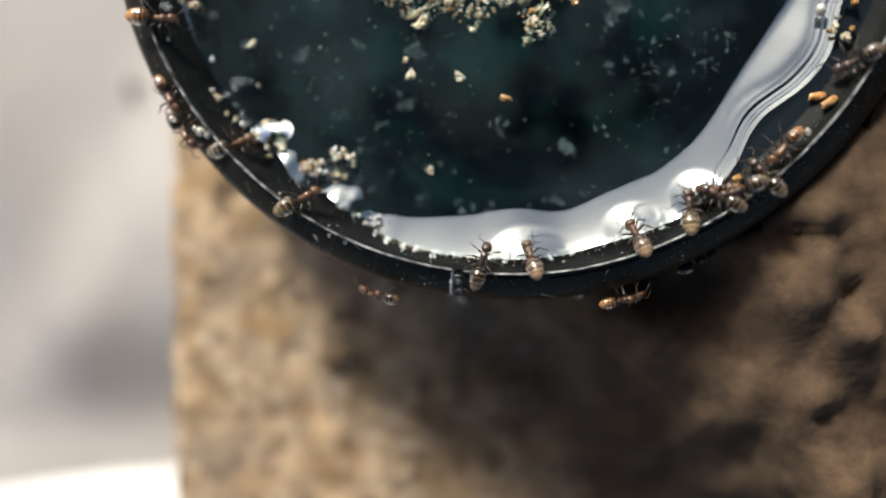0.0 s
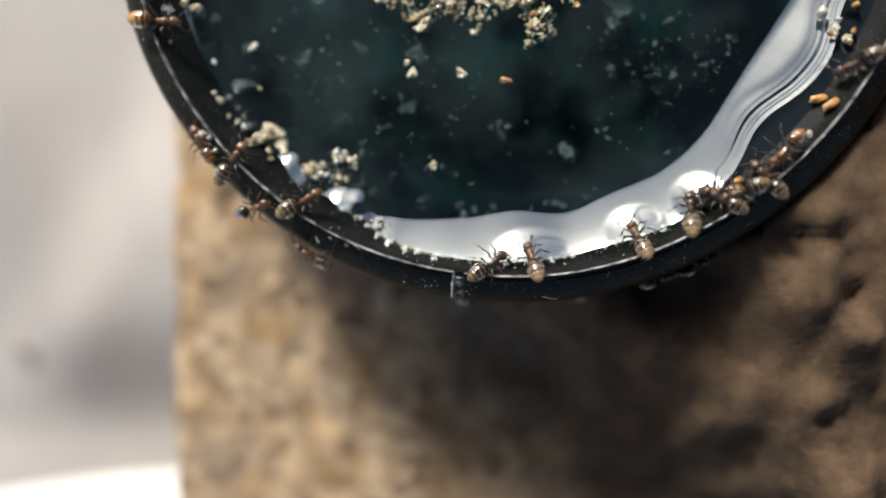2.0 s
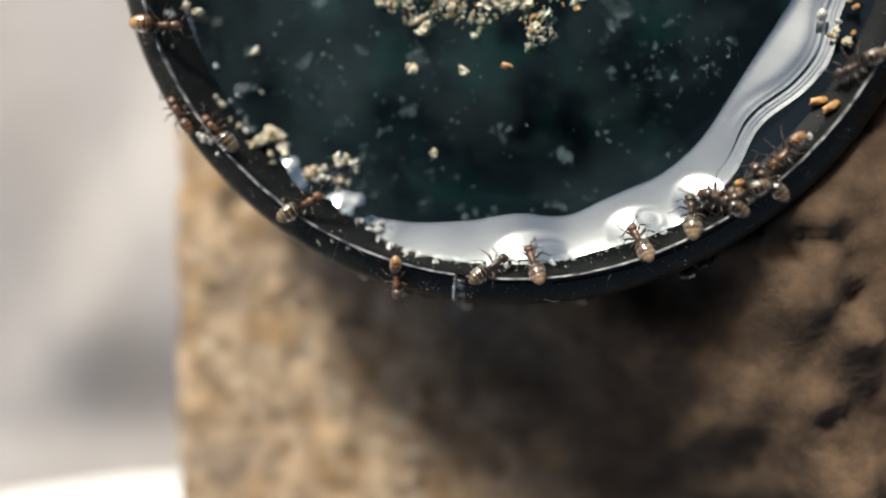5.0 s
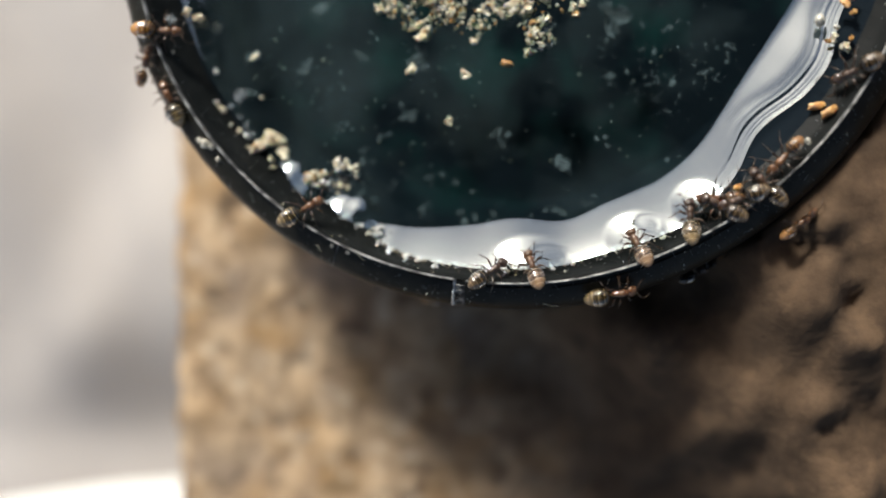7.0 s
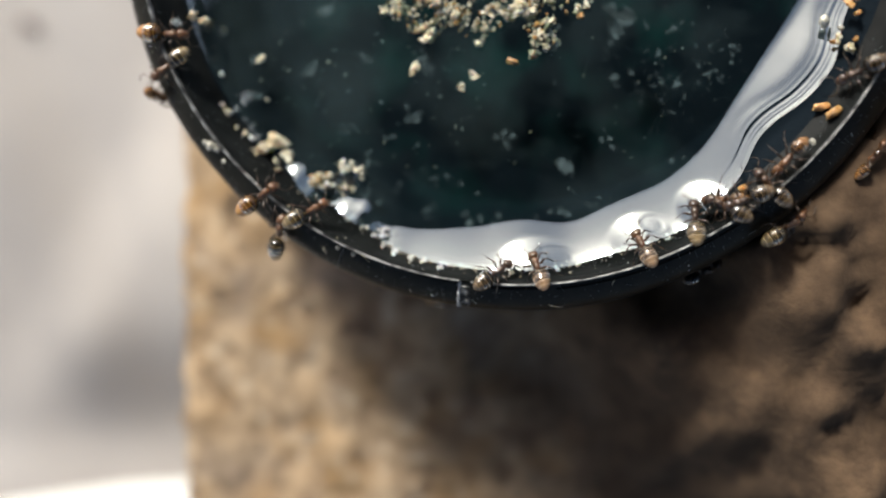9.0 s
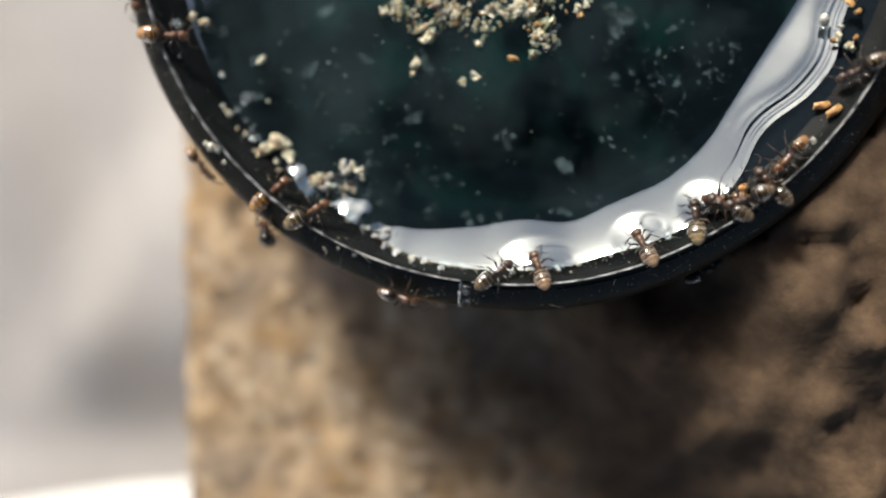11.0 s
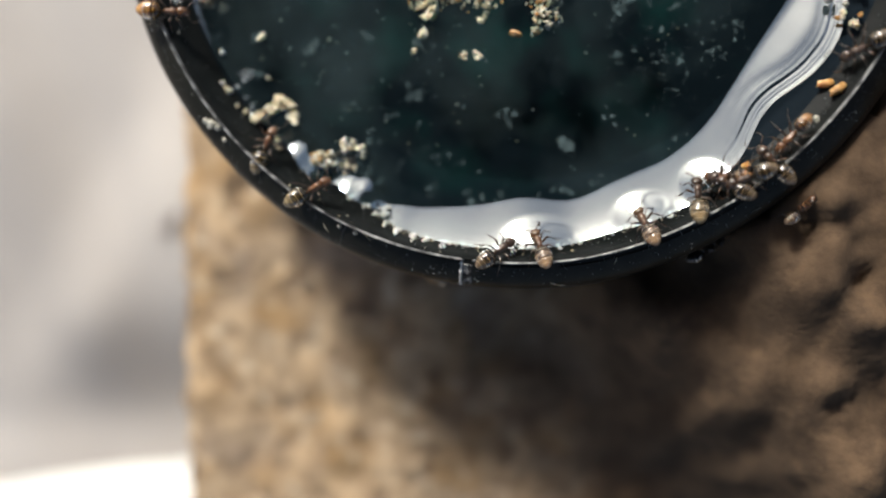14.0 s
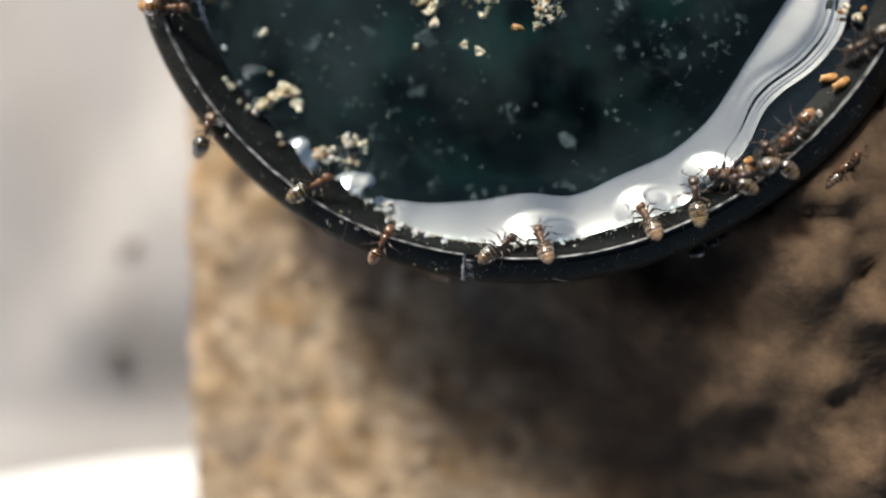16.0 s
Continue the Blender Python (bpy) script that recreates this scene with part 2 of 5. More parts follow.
def ground_height(x, y):
    near = math.exp(-((x + 45) / 90) ** 2 - (y / 90) ** 2)
    u = x * 0.94 + y * 0.34
    fold = 2.6 * math.sin(u * 0.21 + 1.0) + 1.0 * math.sin(u * 0.47 + y * 0.05) + 2.4 * nz(x * 0.03, y * 0.03, 4.0)
    # a valley runs along the paper's edge: its far side is turned from the sun, its near side faces it
    v, u = y + 21.6 - 0.05 * (x + 45), x - 0.45 * (y + 20)
    far = 3.7 * smoothstep(-1.5, 13, v) * (1 - smoothstep(15, 42, v)) * smoothstep(-61, -49, u)
    near_side = 1.9 * (1 - smoothstep(-7.5, 1.0, v))
    return -2.2 + near * fold * 0.55 + far + near_side


def build_ground():
    """A pale sheet with soft folds that runs out to the horizon."""
    xs = sorted({-3000, -800, -300, -150, *range(-100, 61, 2), 120, 300, 800, 3000})
    ys = sorted({-3000, -800, -300, -150, *range(-80, 61, 2), 120, 300, 800, 3000})
    verts, faces = [], []
    for y in ys:
        for x in xs:
            verts.append((x, y, ground_height(x, y)))
    w = len(xs)
    for j in range(len(ys) - 1):
        for i in range(w - 1):
            faces.append((j * w + i, j * w + i + 1, (j + 1) * w + i + 1, (j + 1) * w + i))
    ob = new("ground", mesh_from("ground", verts, faces, PALE_SHEET))
    return tagged(ob, "pale grey softly folded cloth spread under the block", "ground", kind="structure")


def build_paper():
    """A thin bright sheet lying on the cloth, its far edge slightly curled."""
    verts, faces = [], []
    nx, ny = 40, 16
    for k in (0, 1):
        for j in range(ny + 1):
            for i in range(nx + 1):
                u, v = i / nx, j / ny
                x = -100 + 76 * u
                edge = -28.3 + 0.135 * (x + 57) + 0.35 * math.cos((x + 46) * 0.16)
                y = edge - 55 * v
                z = 1.5 + 0.3 * math.sin(x * 0.09 + 1) + 0.5 * v - 1.0 * math.exp(-v * 55 / 1.6) - k * 0.25
                verts.append((x, y, z))
    m = (nx + 1) * (ny + 1)
    for j in range(ny):
        for i in range(nx):
            a = j * (nx + 1) + i
            faces.append((a, a + nx + 1, a + nx + 2, a + 1))
            faces.append((m + a, m + a + 1, m + a + nx + 2, m + a + nx + 1))
    ring = [i for i in range(nx + 1)] + [j * (nx + 1) + nx for j in range(1, ny + 1)] + \
           [ny * (nx + 1) + i for i in range(nx - 1, -1, -1)] + [j * (nx + 1) for j in range(ny - 1, 0, -1)]
    for a, b in zip(ring, ring[1:] + ring[:1]):
        faces.append((a, b, m + b, m + a))
    ob = new("paper_sheet", mesh_from("paper_sheet", verts, faces, WHITE_SHEET))
    return tagged(ob, "white sunlit paper sheet lying on pale cloth", "paper")


# x, y, reach in x and y, depth
HOLLOWS = ((13.0, -1.7, 1.7, 0.8, 1.3), (15.4, -2.7, 1.1, 0.6, 0.7), (15.5, -5.0, 0.6, 0.9, 0.9), (12.6, -10.5, 0.6, 1.5, 1.0), (15.2, -11.6, 1.3, 0.7, 0.35), (15.2, -7.3, 1.4, 1.6, -0.7), (4.5, -15.5, 4.5, 3.0, -1.3))


def block_height(x, y):
    """Relief of the block's top: lumps, pits and vertical furrows, flat under the cap."""
    h = 0.7 * nz(x * 0.16, y * 0.13, 1.0) + 0.18 * nz(x * 0.42, y * 0.33, 2.0) + 0.18 * nz(x * 0.9, y * 0.75, 3.0) + 0.10 * nz(x * 1.9, y * 1.6, 5.0)
    pit = nz(x * 0.30 + 7, y * 0.22, 9.0)
    h -= 0.35 * (1 - 0.7 * smoothstep(-2, 8, x)) * smoothstep(0.22, 0.5, pit)
    right = smoothstep(-2, 10, x)
    h += right * (0.5 * nz(x * 0.5, y * 0.34, 31.0) + 0.24 * nz(x * 1.0, y * 0.7, 33.0))
    h -= right * 0.12 * smoothstep(0.02, 0.34, nz(x * 0.24 + 3, y * 0.15, 11.0))
    # creases between its lumps
    h -= right * 0.13 * smoothstep(0.25, 0.0, abs(nz(x * 0.36 + 5, y * 0.26, 21.0)))
    # clods with gaps between them at the far side
    h -= 0.32 * smoothstep(12, 15, x) * smoothstep(0.05, 0.45, nz(x * 0.6 + 3, y * 0.42 + 8, 51.0))
    # the crust swells up beside the cap
    rise = 1.02 + 0.26 * nz(x * 0.14 + 2, y * 0.12, 41.0) + 0.13 * nz(x * 0.33, y * 0.27, 43.0)
    h += rise * (9.5 * smoothstep(-8, 8, x + 1.0 * min(0.0, y + 7)) + 2.5 * smoothstep(5, 17, x) + 1.9 * smoothstep(8, 14, x) * smoothstep(-9, -3, y) * smoothstep(23.5, 25.5, math.hypot(x - CAP_X, y - CAP_Y))) * smoothstep(21.9, 22.9, math.hypot(x - CAP_X, y - CAP_Y)) - 0.8 * smoothstep(-14, -26, y) * smoothstep(-4, 10, x)
    # a bank of crust that meets the rim
    far, turn = math.hypot(x - CAP_X, y - CAP_Y), math.degrees(math.atan2(y - CAP_Y, x - CAP_X))
    bank = smoothstep(-63.5, -55, turn) * smoothstep(-14, -26, turn) * smoothstep(22.9, 23.6, far) * smoothstep(32, 25, far)
    h += bank * max(0.0, 13.1 + 0.6 * nz(x * 0.5, y * 0.5, 61.0) - h)
    # hollows and lumps in the crust
    for px, py, rx, ry, deep in HOLLOWS:
        h -= deep * math.exp(-((x - px) / rx) ** 2 - ((y - py) / ry) ** 2)
    under = smoothstep(22.7, 21.9, far)
    return h * (1 - under) - 0.9 * (1 - under)


def build_block():
    xs = [-29.3 + 0.5 * i for i in range(131)] + [37 + 3 * i for i in range(12)]
    ys = [-70 + 3 * i for i in range(14)] + [-27.5 + 0.5 * i for i in range(62)] + [4 + 3 * i for i in range(22)]
    verts, faces = [], []
    for y in ys:
        for i, x in enumerate(xs):
            edge = 0.8 * nz(3.0, y * 0.12, 2.0) + 0.5 * nz(1.0, y * 0.5, 6.0) + 0.3 * nz(1.0, y * 1.3, 6.0) if i < 4 else 0
            drop = (1.3, 0.5, 0.15, 0.0)[i] if i < 4 else 0
            verts.append((x + edge * (1 - i / 4 if i < 4 else 0), y, BLOCK_TOP + block_height(x, y) - drop))
    w = len(xs)
    for j in range(len(ys) - 1):
        for i in range(w - 1):
            faces.append((j * w + i, j * w + i + 1, (j + 1) * w + i + 1, (j + 1) * w + i))
    # side walls down to the ground
    def skirt(top):
        base = len(verts)
        for v in top:
            x, y, _ = verts[v]
            verts.append((x + 0.3 * nz(x * 0.4, y * 0.4, 20), y, -2.0))
        for k in range(len(top) - 1):
            faces.append((top[k], top[k + 1], base + k + 1, base + k))
    n = len(ys)
    skirt([j * w for j in range(n - 1, -1, -1)])
    skirt([j * w + w - 1 for j in range(n)])
    skirt(list(range(w)))
    skirt([(n - 1) * w + i for i in range(w - 1, -1, -1)])
    ob = new("block", mesh_from("block", verts, faces, BLOCK))
    return tagged(ob, "rough weathered brown block with pitted crumbly top", "block")


# cap: lathe profiles in (radius, height)
OUTER = [(22.4, 21.6), (22.9, 21.7), (23.1, 22.2), (23.28, 28.0), (23.34, 33.6), (23.32, 34.3), (23.2, 34.75), (22.9, 35.05), (22.4, 35.35), (21.98, 35.58), (21.82, 35.66)]
RIDGE = [(21.85, 35.5), (21.82, 35.9), (21.80, 35.97), (21.77, 35.99), (21.74, 35.97), (21.72, 35.9), (21.69, 35.5)]
# the shelf inside the rim: a cone where the liquid climbs high, a flat ledge where it stays off the rim
CONE = [(21.70, 35.7), (21.54, 35.55), (21.42, 35.2), (21.1, 34.4), (20.5, 33.5), (19.8, 32.7), (19.2, 32.1), (18.8, 31.75), (18.5, 31.2), (18.1, 30.0), (17.6, 28.8), (17.0, 28.4)]
LEDGE = [(21.70, 35.7), (21.54, 35.58), (21.42, 35.4), (21.1, 35.22), (20.5, 34.9), (19.8, 34.62), (19.4, 34.2), (19.0, 33.5), (18.7, 32.8), (18.5, 32.3), (18.1, 30.6), (17.6, 28.9), (17.0, 28.4)]
FLOOR = [(17.1, 28.42), (14.0, 28.35), (9.0, 28.3), (4.0, 28.3), (0.02, 28.3)]
UNDER = [(22.4, 21.62), (21.6, 22.3), (21.4, 25.4), (10.0, 25.5), (0.02, 25.5)]


def ledge_share(a):
    d = math.degrees(a)
    while d > 160:
        d -= 360
    return smoothstep(-66, -50, d) * (1 - smoothstep(20, 60, d))


def shelf_height(r, a):
    k = ledge_share(a)
    return sum(w * float(np.interp(r, *zip(*sorted(prof)))) for w, prof in ((1 - k, CONE), (k, LEDGE)))


def cap_wobble(a, r, z):
    s = 0.035 * math.sin(9 * a + 1) + 0.05 * nz(2.5 * math.cos(a), 2.5 * math.sin(a), 1.0) * 2
    return s * 0.6, 0.03 * nz(14 * math.cos(a), 14 * math.sin(a), z)


def shelf_wobble(a, r, z):
    return 0.0, shelf_height(r, a) - z


def build_cap():
    cap = tagged(new("plastic_cap"), "shallow round black plastic cap filled with clear syrup", "cap")
    cap.location = (CAP_X * MM, CAP_Y * MM, 0)
    for name, prof, mat, label in (("outer_wall", OUTER, BLACK_PLASTIC, "glossy black plastic wall"),
                                   ("rim_ridge", RIDGE, SCUFFED_PLASTIC, "scuffed grey raised ridge"),
                                   ("inner_shelf", CONE[:5], SMOOTH_PLASTIC, ""),
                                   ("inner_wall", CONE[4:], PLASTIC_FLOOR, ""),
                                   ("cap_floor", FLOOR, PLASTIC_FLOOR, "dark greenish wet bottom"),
                                   ("underside", UNDER, BLACK_PLASTIC, "")):
        span = (radians(-96.4), radians(261.85)) if name == "rim_ridge" else (0.0, 2 * math.pi)
        v, f = lathe(prof, 420, *span, wobble={"inner_shelf": shelf_wobble, "inner_wall": shelf_wobble, "cap_floor": None}.get(name, cap_wobble))
        part_of(name, mesh_from(name, v, f, mat), cap, label)
    # fine mould lines beside the ridge
    for start, end, r in ((-84, -54, 22.1), (-105, -98.2, 21.93), (-96, -86, 22.02)):
        prof = [(r - 0.035, 35.3), (r - 0.02, 35.74 - (r - 21.8) * 0.42), (r + 0.02, 35.74 - (r - 21.8) * 0.42), (r + 0.035, 35.3)]
        v, f = lathe(prof, 120, radians(start), radians(end), cap_wobble)
        part_of("mould_line", mesh_from("mould_line", v, f, BLACK_PLASTIC), cap)
    # torn moulding burr on the rim band, with a ragged scar beside it, and a fine crack
    v, f = burr_mesh(radians(-98.1), 0.17, 21.75)
    part_of("burr", mesh_from("burr", v, f, BURR_PLASTIC, False), cap, "torn whitish moulding burr")
    v, f = scar_mesh(radians(-98.1), 0.62)
    part_of("scar", mesh_from("scar", v, f, BURR_SCAR, False), cap, "ragged scraped scar beside the burr")
    v, f = burr_mesh(radians(-116.3), 0.07, 21.8)
    part_of("crack", mesh_from("crack", v, f, SCUFFED_PLASTIC, False), cap, "fine raised crack across the rim")
    return cap


rng_cap = random.Random(3)


def burr_mesh(a, size, inner):
    """A ragged torn edge that runs outwards over the rim band."""
    v, f = [], []
    n = 9
    for i in range(n + 1):
        r = inner + (23.3 - inner) * i / n
        z = float(np.interp(r, *zip(*sorted(OUTER[5:]))))
        x, y = r * math.cos(a), r * math.sin(a)
        w = size * rng_cap.uniform(0.4, 1.1)
        v += [(x - w, y, z - 0.05), (x + rng_cap.uniform(-0.3, 0.3) * w, y, z + size * rng_cap.uniform(0.3, 1.1)), (x + w, y, z - 0.05)]
    for i in range(n):
        p, q = 3 * i, 3 * i + 3
        f += [(p, p + 1, q + 1, q), (p + 1, p + 2, q + 2, q + 1)]
    return v, f


def scar_mesh(a, wide):
    """A scraped patch of small jagged chips on the rim band, from the burr onwards."""
    v, f = [], []
    nx, nr = 9, 13
    for i in range(nx + 1):
        for j in range(nr + 1):
            r = 21.95 + 1.3 * j / nr
            b = a + (0.03 + wide * i / nx) / 22.5
            edge = min(i, nx - i, j, nr - j) > 0
            z = float(np.interp(r, *zip(*sorted(OUTER[5:])))) + (rng_cap.uniform(-0.04, 0.16) * (1 - 0.7 * i / nx) if edge else -0.05)
            v.append((r * math.cos(b), r * math.sin(b), z))
    for i in range(nx):
        for j in range(nr):
            p = i * (nr + 1) + j
            f += [(p, p + 1, p + nr + 2), (p, p + nr + 2, p + nr + 1)]
    return v, f


# contact line of the syrup: (degrees, radius)
CONTACT = [(-200, 20.2), (-180, 20.2), (-158, 20.2), (-147, 20.2), (-138, 20.2), (-130.5, 20.2), (-128.5, 20.65), (-124, 20.65), (-122.2, 20.2), (-121, 20.2), (-119.5, 20.5), (-115.5, 20.5), (-114, 20.35), (-112, 20.85), (-108, 21.05),
           (-105, 21.08), (-96, 21.02), (-82, 20.95), (-74, 20.8), (-64, 20.9), (-57, 20.55), (-52, 20.05), (-50, 19.72), (-48, 19.32), (-45, 19.0),
           (-41, 19.17), (-38, 19.5), (-35.5, 19.72), (-32, 19.83), (-29, 19.72), (-25.5, 19.35), (-23, 19.0), (-21, 19.2), (-14, 19.3), (0, 19.0), (60, 20.2), (120, 20.6), (160, 20.7)]
SYRUP_LEVEL = 33.75
# where ants stand in the liquid's edge it climbs up to them: (x, y, rise, reach, stretch)
CLIMB = [(-2.1, -2.6, 0.33, 1.52, 1.55), (3.75, -1.2, 0.31, 1.45, 1.25), (7.05, 0.65, 0.29, 1.35, 1.1), (-12.1, 0.45, 0.12, 0.8, 1.0)]
# the shallow looped dents in the liquid beside them: (x, y, depth, half length, half width, turn)
DENT = [(-0.95, -2.1, 0.030, 1.15, 0.52, -12), (4.35, -0.4, 0.028, 0.75, 0.5, -20)]
# round the edge: degrees, width of the sloping border, its slope at the rim
BORDER = ((-200, 0.3, 0.2), (-131.5, 0.3, 0.2), (-130.3, 1.0, 0.42), (-125.5, 1.1, 0.42), (-124, 0.3, 0.2), (-121.5, 0.3, 0.2), (-120, 1.15, 0.44), (-116, 1.2, 0.44), (-114.2, 0.55, 0.4), (-112.5, 0.9, 0.45), (-110, 1.4, 0.42),
          (-103, 2.0, 0.42), (-95, 2.5, 0.44), (-89, 3.1, 0.54), (-85, 2.8, 0.58), (-81, 2.35, 0.63), (-72, 2.8, 0.63), (-66, 2.8, 0.63), (-59, 2.85, 0.58), (-55, 2.75, 0.52), (-48.3, 2.3, 0.48), (-44, 2.4, 0.48), (-40, 2.7, 0.48), (-34.5, 3.15, 0.48),
          (-28, 3.1, 0.48), (-22, 2.4, 0.48), (-10, 2.2, 0.48), (0, 2.2, 0.5), (40, 0.5, 0.3), (160, 0.3, 0.2))


# radius of the inner edge of that border where the liquid leaves the rim: (degrees, radius)
INNER = ((-66, 17.9), (-63.6, 17.84), (-55.5, 17.6), (-48.3, 17.0), (-44, 16.72), (-39.9, 16.52), (-34.5, 16.48), (-28.2, 16.56), (-22.7, 16.9), (-10, 17.2), (20, 17.4))


def turned(a):
    d = math.degrees(a)
    while d > 160:
        d -= 360
    return d


def contact_radius(a):
    d = turned(a)
    k = 0.9 * smoothstep(-66, -54, d)
    ds, rs = zip(*CONTACT)
    return sum(float(np.interp(d + k * q, ds, rs)) for q in (-2, -1, 0, 1, 2)) / 5 + 0.06 * nz(9 * math.cos(a), 9 * math.sin(a), 3.3)


def border(a):
    d = turned(a)
    ds, ws, ss = zip(*BORDER)
    # even out the corners where the border is broad
    k = 2.2 * smoothstep(-108, -96, d) + 1.8 * smoothstep(-66, -50, d)
    near = [d + k * q for q in (-2, -1.4, -0.8, -0.3, 0, 0.3, 0.8, 1.4, 2)]
    return sum(float(np.interp(q, ds, ws)) for q in near) / 9, sum(float(np.interp(q, ds, ss)) for q in near) / 9


def build_syrup():
    steps, rings = 1100, 140
    verts, faces = [], []
    for i in range(steps):
        a = 2 * math.pi * i / steps
        near = [a + 0.007 * k for k in (-3, -2, -1, 0, 1, 2, 3)]
        rc = sum(contact_radius(q) for q in near) / 7
        wide, steep = (sum(border(q)[k] for q in near) / 7 for k in (0, 1))
        wide += 0.15 + 0.12 * nz(4 * math.cos(a), 4 * math.sin(a), 8.0)
        off_rim = smoothstep(-66, -56, turned(a)) * (1 - smoothstep(-5, 15, turned(a)))
        inner = sum(float(np.interp(turned(a) + q, *zip(*INNER))) for q in (-4, -2, 0, 2, 4)) / 5
        wide += off_rim * (rc - inner - wide)
        base = (0.345 - 0.018 * (1 - smoothstep(-102, -84, turned(a))) + 0.115 * smoothstep(-62, -44, turned(a)) + 0.03 * (1 - smoothstep(-116, -112, turned(a)))) * smoothstep(0.25, 0.8, wide)
        radii = [0.02 + (rc - 0.02) * (1 - (1 - j / rings) ** 2.2) for j in range(rings + 1)]
        z, heights = SYRUP_LEVEL, [SYRUP_LEVEL]
        for r0, r1 in zip(radii, radii[1:]):
            d = rc - 0.5 * (r0 + r1)
            slope = (base * (1 - 0.14 * smoothstep(0.25 * wide, wide, d)) + max(0, steep - base) * math.exp(-d / 0.5)) * (1 - smoothstep(wide - 0.45, wide + 0.5, d))
            # a trough and fine ripples run along the edge where it leaves the rim
            right = smoothstep(-58, -45, turned(a)) * (1 - smoothstep(-12, 10, turned(a)))
            e = d + 0.10 * nz(2.5 * a, 1.0) - 0.04
            lines = 0.8 * math.exp(-((e - 0.70) / 0.075) ** 2) + 0.5 * math.exp(-((e - 0.24) / 0.04) ** 2) + 0.45 * math.exp(-((e - 0.42) / 0.05) ** 2) + 0.3 * math.exp(-((e - 1.02) / 0.06) ** 2)
            trough = (0.14 + 0.24 * smoothstep(-46, -34, turned(a)) + 0.2 * nz(3.0 * a, 3.0 * d, 7.0)) * math.exp(-((d - 1.35) / 0.42) ** 2)
            slope *= 1 - right * (lines + trough)
            z += slope * (r1 - r0)
            heights.append(z)
        for r, h in zip(radii, heights):
            x, y = r * math.cos(a), r * math.sin(a)
            for cx, cy, up, far, wide in CLIMB:
                q = math.hypot((x + CAP_X - cx) / wide, y + CAP_Y - cy) / far
                h += up * (math.log1p(math.exp(min(40, 26 * (1 - math.sqrt(q * q + 0.02))))) / 26)
            for cx, cy, deep, long, broad, lie in DENT:
                px, py, c, n = x + CAP_X - cx, y + CAP_Y - cy, math.cos(radians(lie)), math.sin(radians(lie))
                q = math.hypot((px * c + py * n) / long, (py * c - px * n) / broad)
                h -= deep * (1 - smoothstep(0.70, 1.05, q))
            verts.append((x, y, h))
        verts.append(((rc + 0.02) * math.cos(a), (rc + 0.02) * math.sin(a), h - 0.12))
        verts.append(((rc + 0.02) * math.cos(a), (rc + 0.02) * math.sin(a), h - 1.2))
    k = rings + 3
    for i in range(steps):
        a, b = i * k, ((i + 1) % steps) * k
        for j in range(k - 1):
            faces.append((a + j, b + j, b + j + 1, a + j + 1)[::-1])
    ob = new("syrup", mesh_from("syrup", verts, faces, SYRUP))
    ob.location = (CAP_X * MM, CAP_Y * MM, 0)
    ob.visible_shadow = False
    return tagged(ob, "clear sugary liquid with bright curved edge in cap", "water", kind="structure")


def build_phone():
    """The dark phone whose lens films the cap; the liquid mirrors it."""
    bm = bmesh.new()
    bmesh.ops.create_cube(bm, size=1.0)
    bmesh.ops.scale(bm, vec=Vector((146, 76, 8)) * MM, verts=bm.verts)
    bmesh.ops.bevel(bm, geom=[e for e in bm.edges], offset=3.4 * MM, segments=4, affect="EDGES")
    me = bpy.data.meshes.new("phone")
    bm.to_mesh(me)
    bm.free()
    me.materials.append(PHONE_BLACK)
    ob = new("phone", me)
    ob.location = (23 * MM, -7 * MM, 96 * MM)
    return tagged(ob, "dark phone held flat above the cap", "phone", kind="structure")


build_ground()
build_paper()
build_block()
build_cap()
build_syrup()
build_phone()

# ---- ants ----
def shell(name, color, color2, subsurface=0.25, rough=0.3, clear=0.0):
    return material(name, color, rough, color2, 2200, 0.08, 8000, coat=0.8, subsurface=subsurface, specular=0.5, transmission=clear)


LEG_BROWN = shell("leg_brown", (0.018, 0.010, 0.006), (0.060, 0.034, 0.018), 0.05, 0.32)
EYE_BLACK = material("eye_black", (0.006, 0.005, 0.005), 0.15, (0.01, 0.009, 0.009), 3000)
THORAX_RED = shell("thorax_red", (0.060, 0.025, 0.010), (0.18, 0.080, 0.030))
THORAX_BROWN = shell("thorax_brown", (0.050, 0.024, 0.010), (0.15, 0.072, 0.030))
THORAX_DARK = shell("thorax_dark", (0.028, 0.016, 0.010), (0.07, 0.038, 0.022))
THORAX_SOOTY = shell("thorax_sooty", (0.016, 0.008, 0.005), (0.04, 0.018, 0.010), 0.1, 0.5)
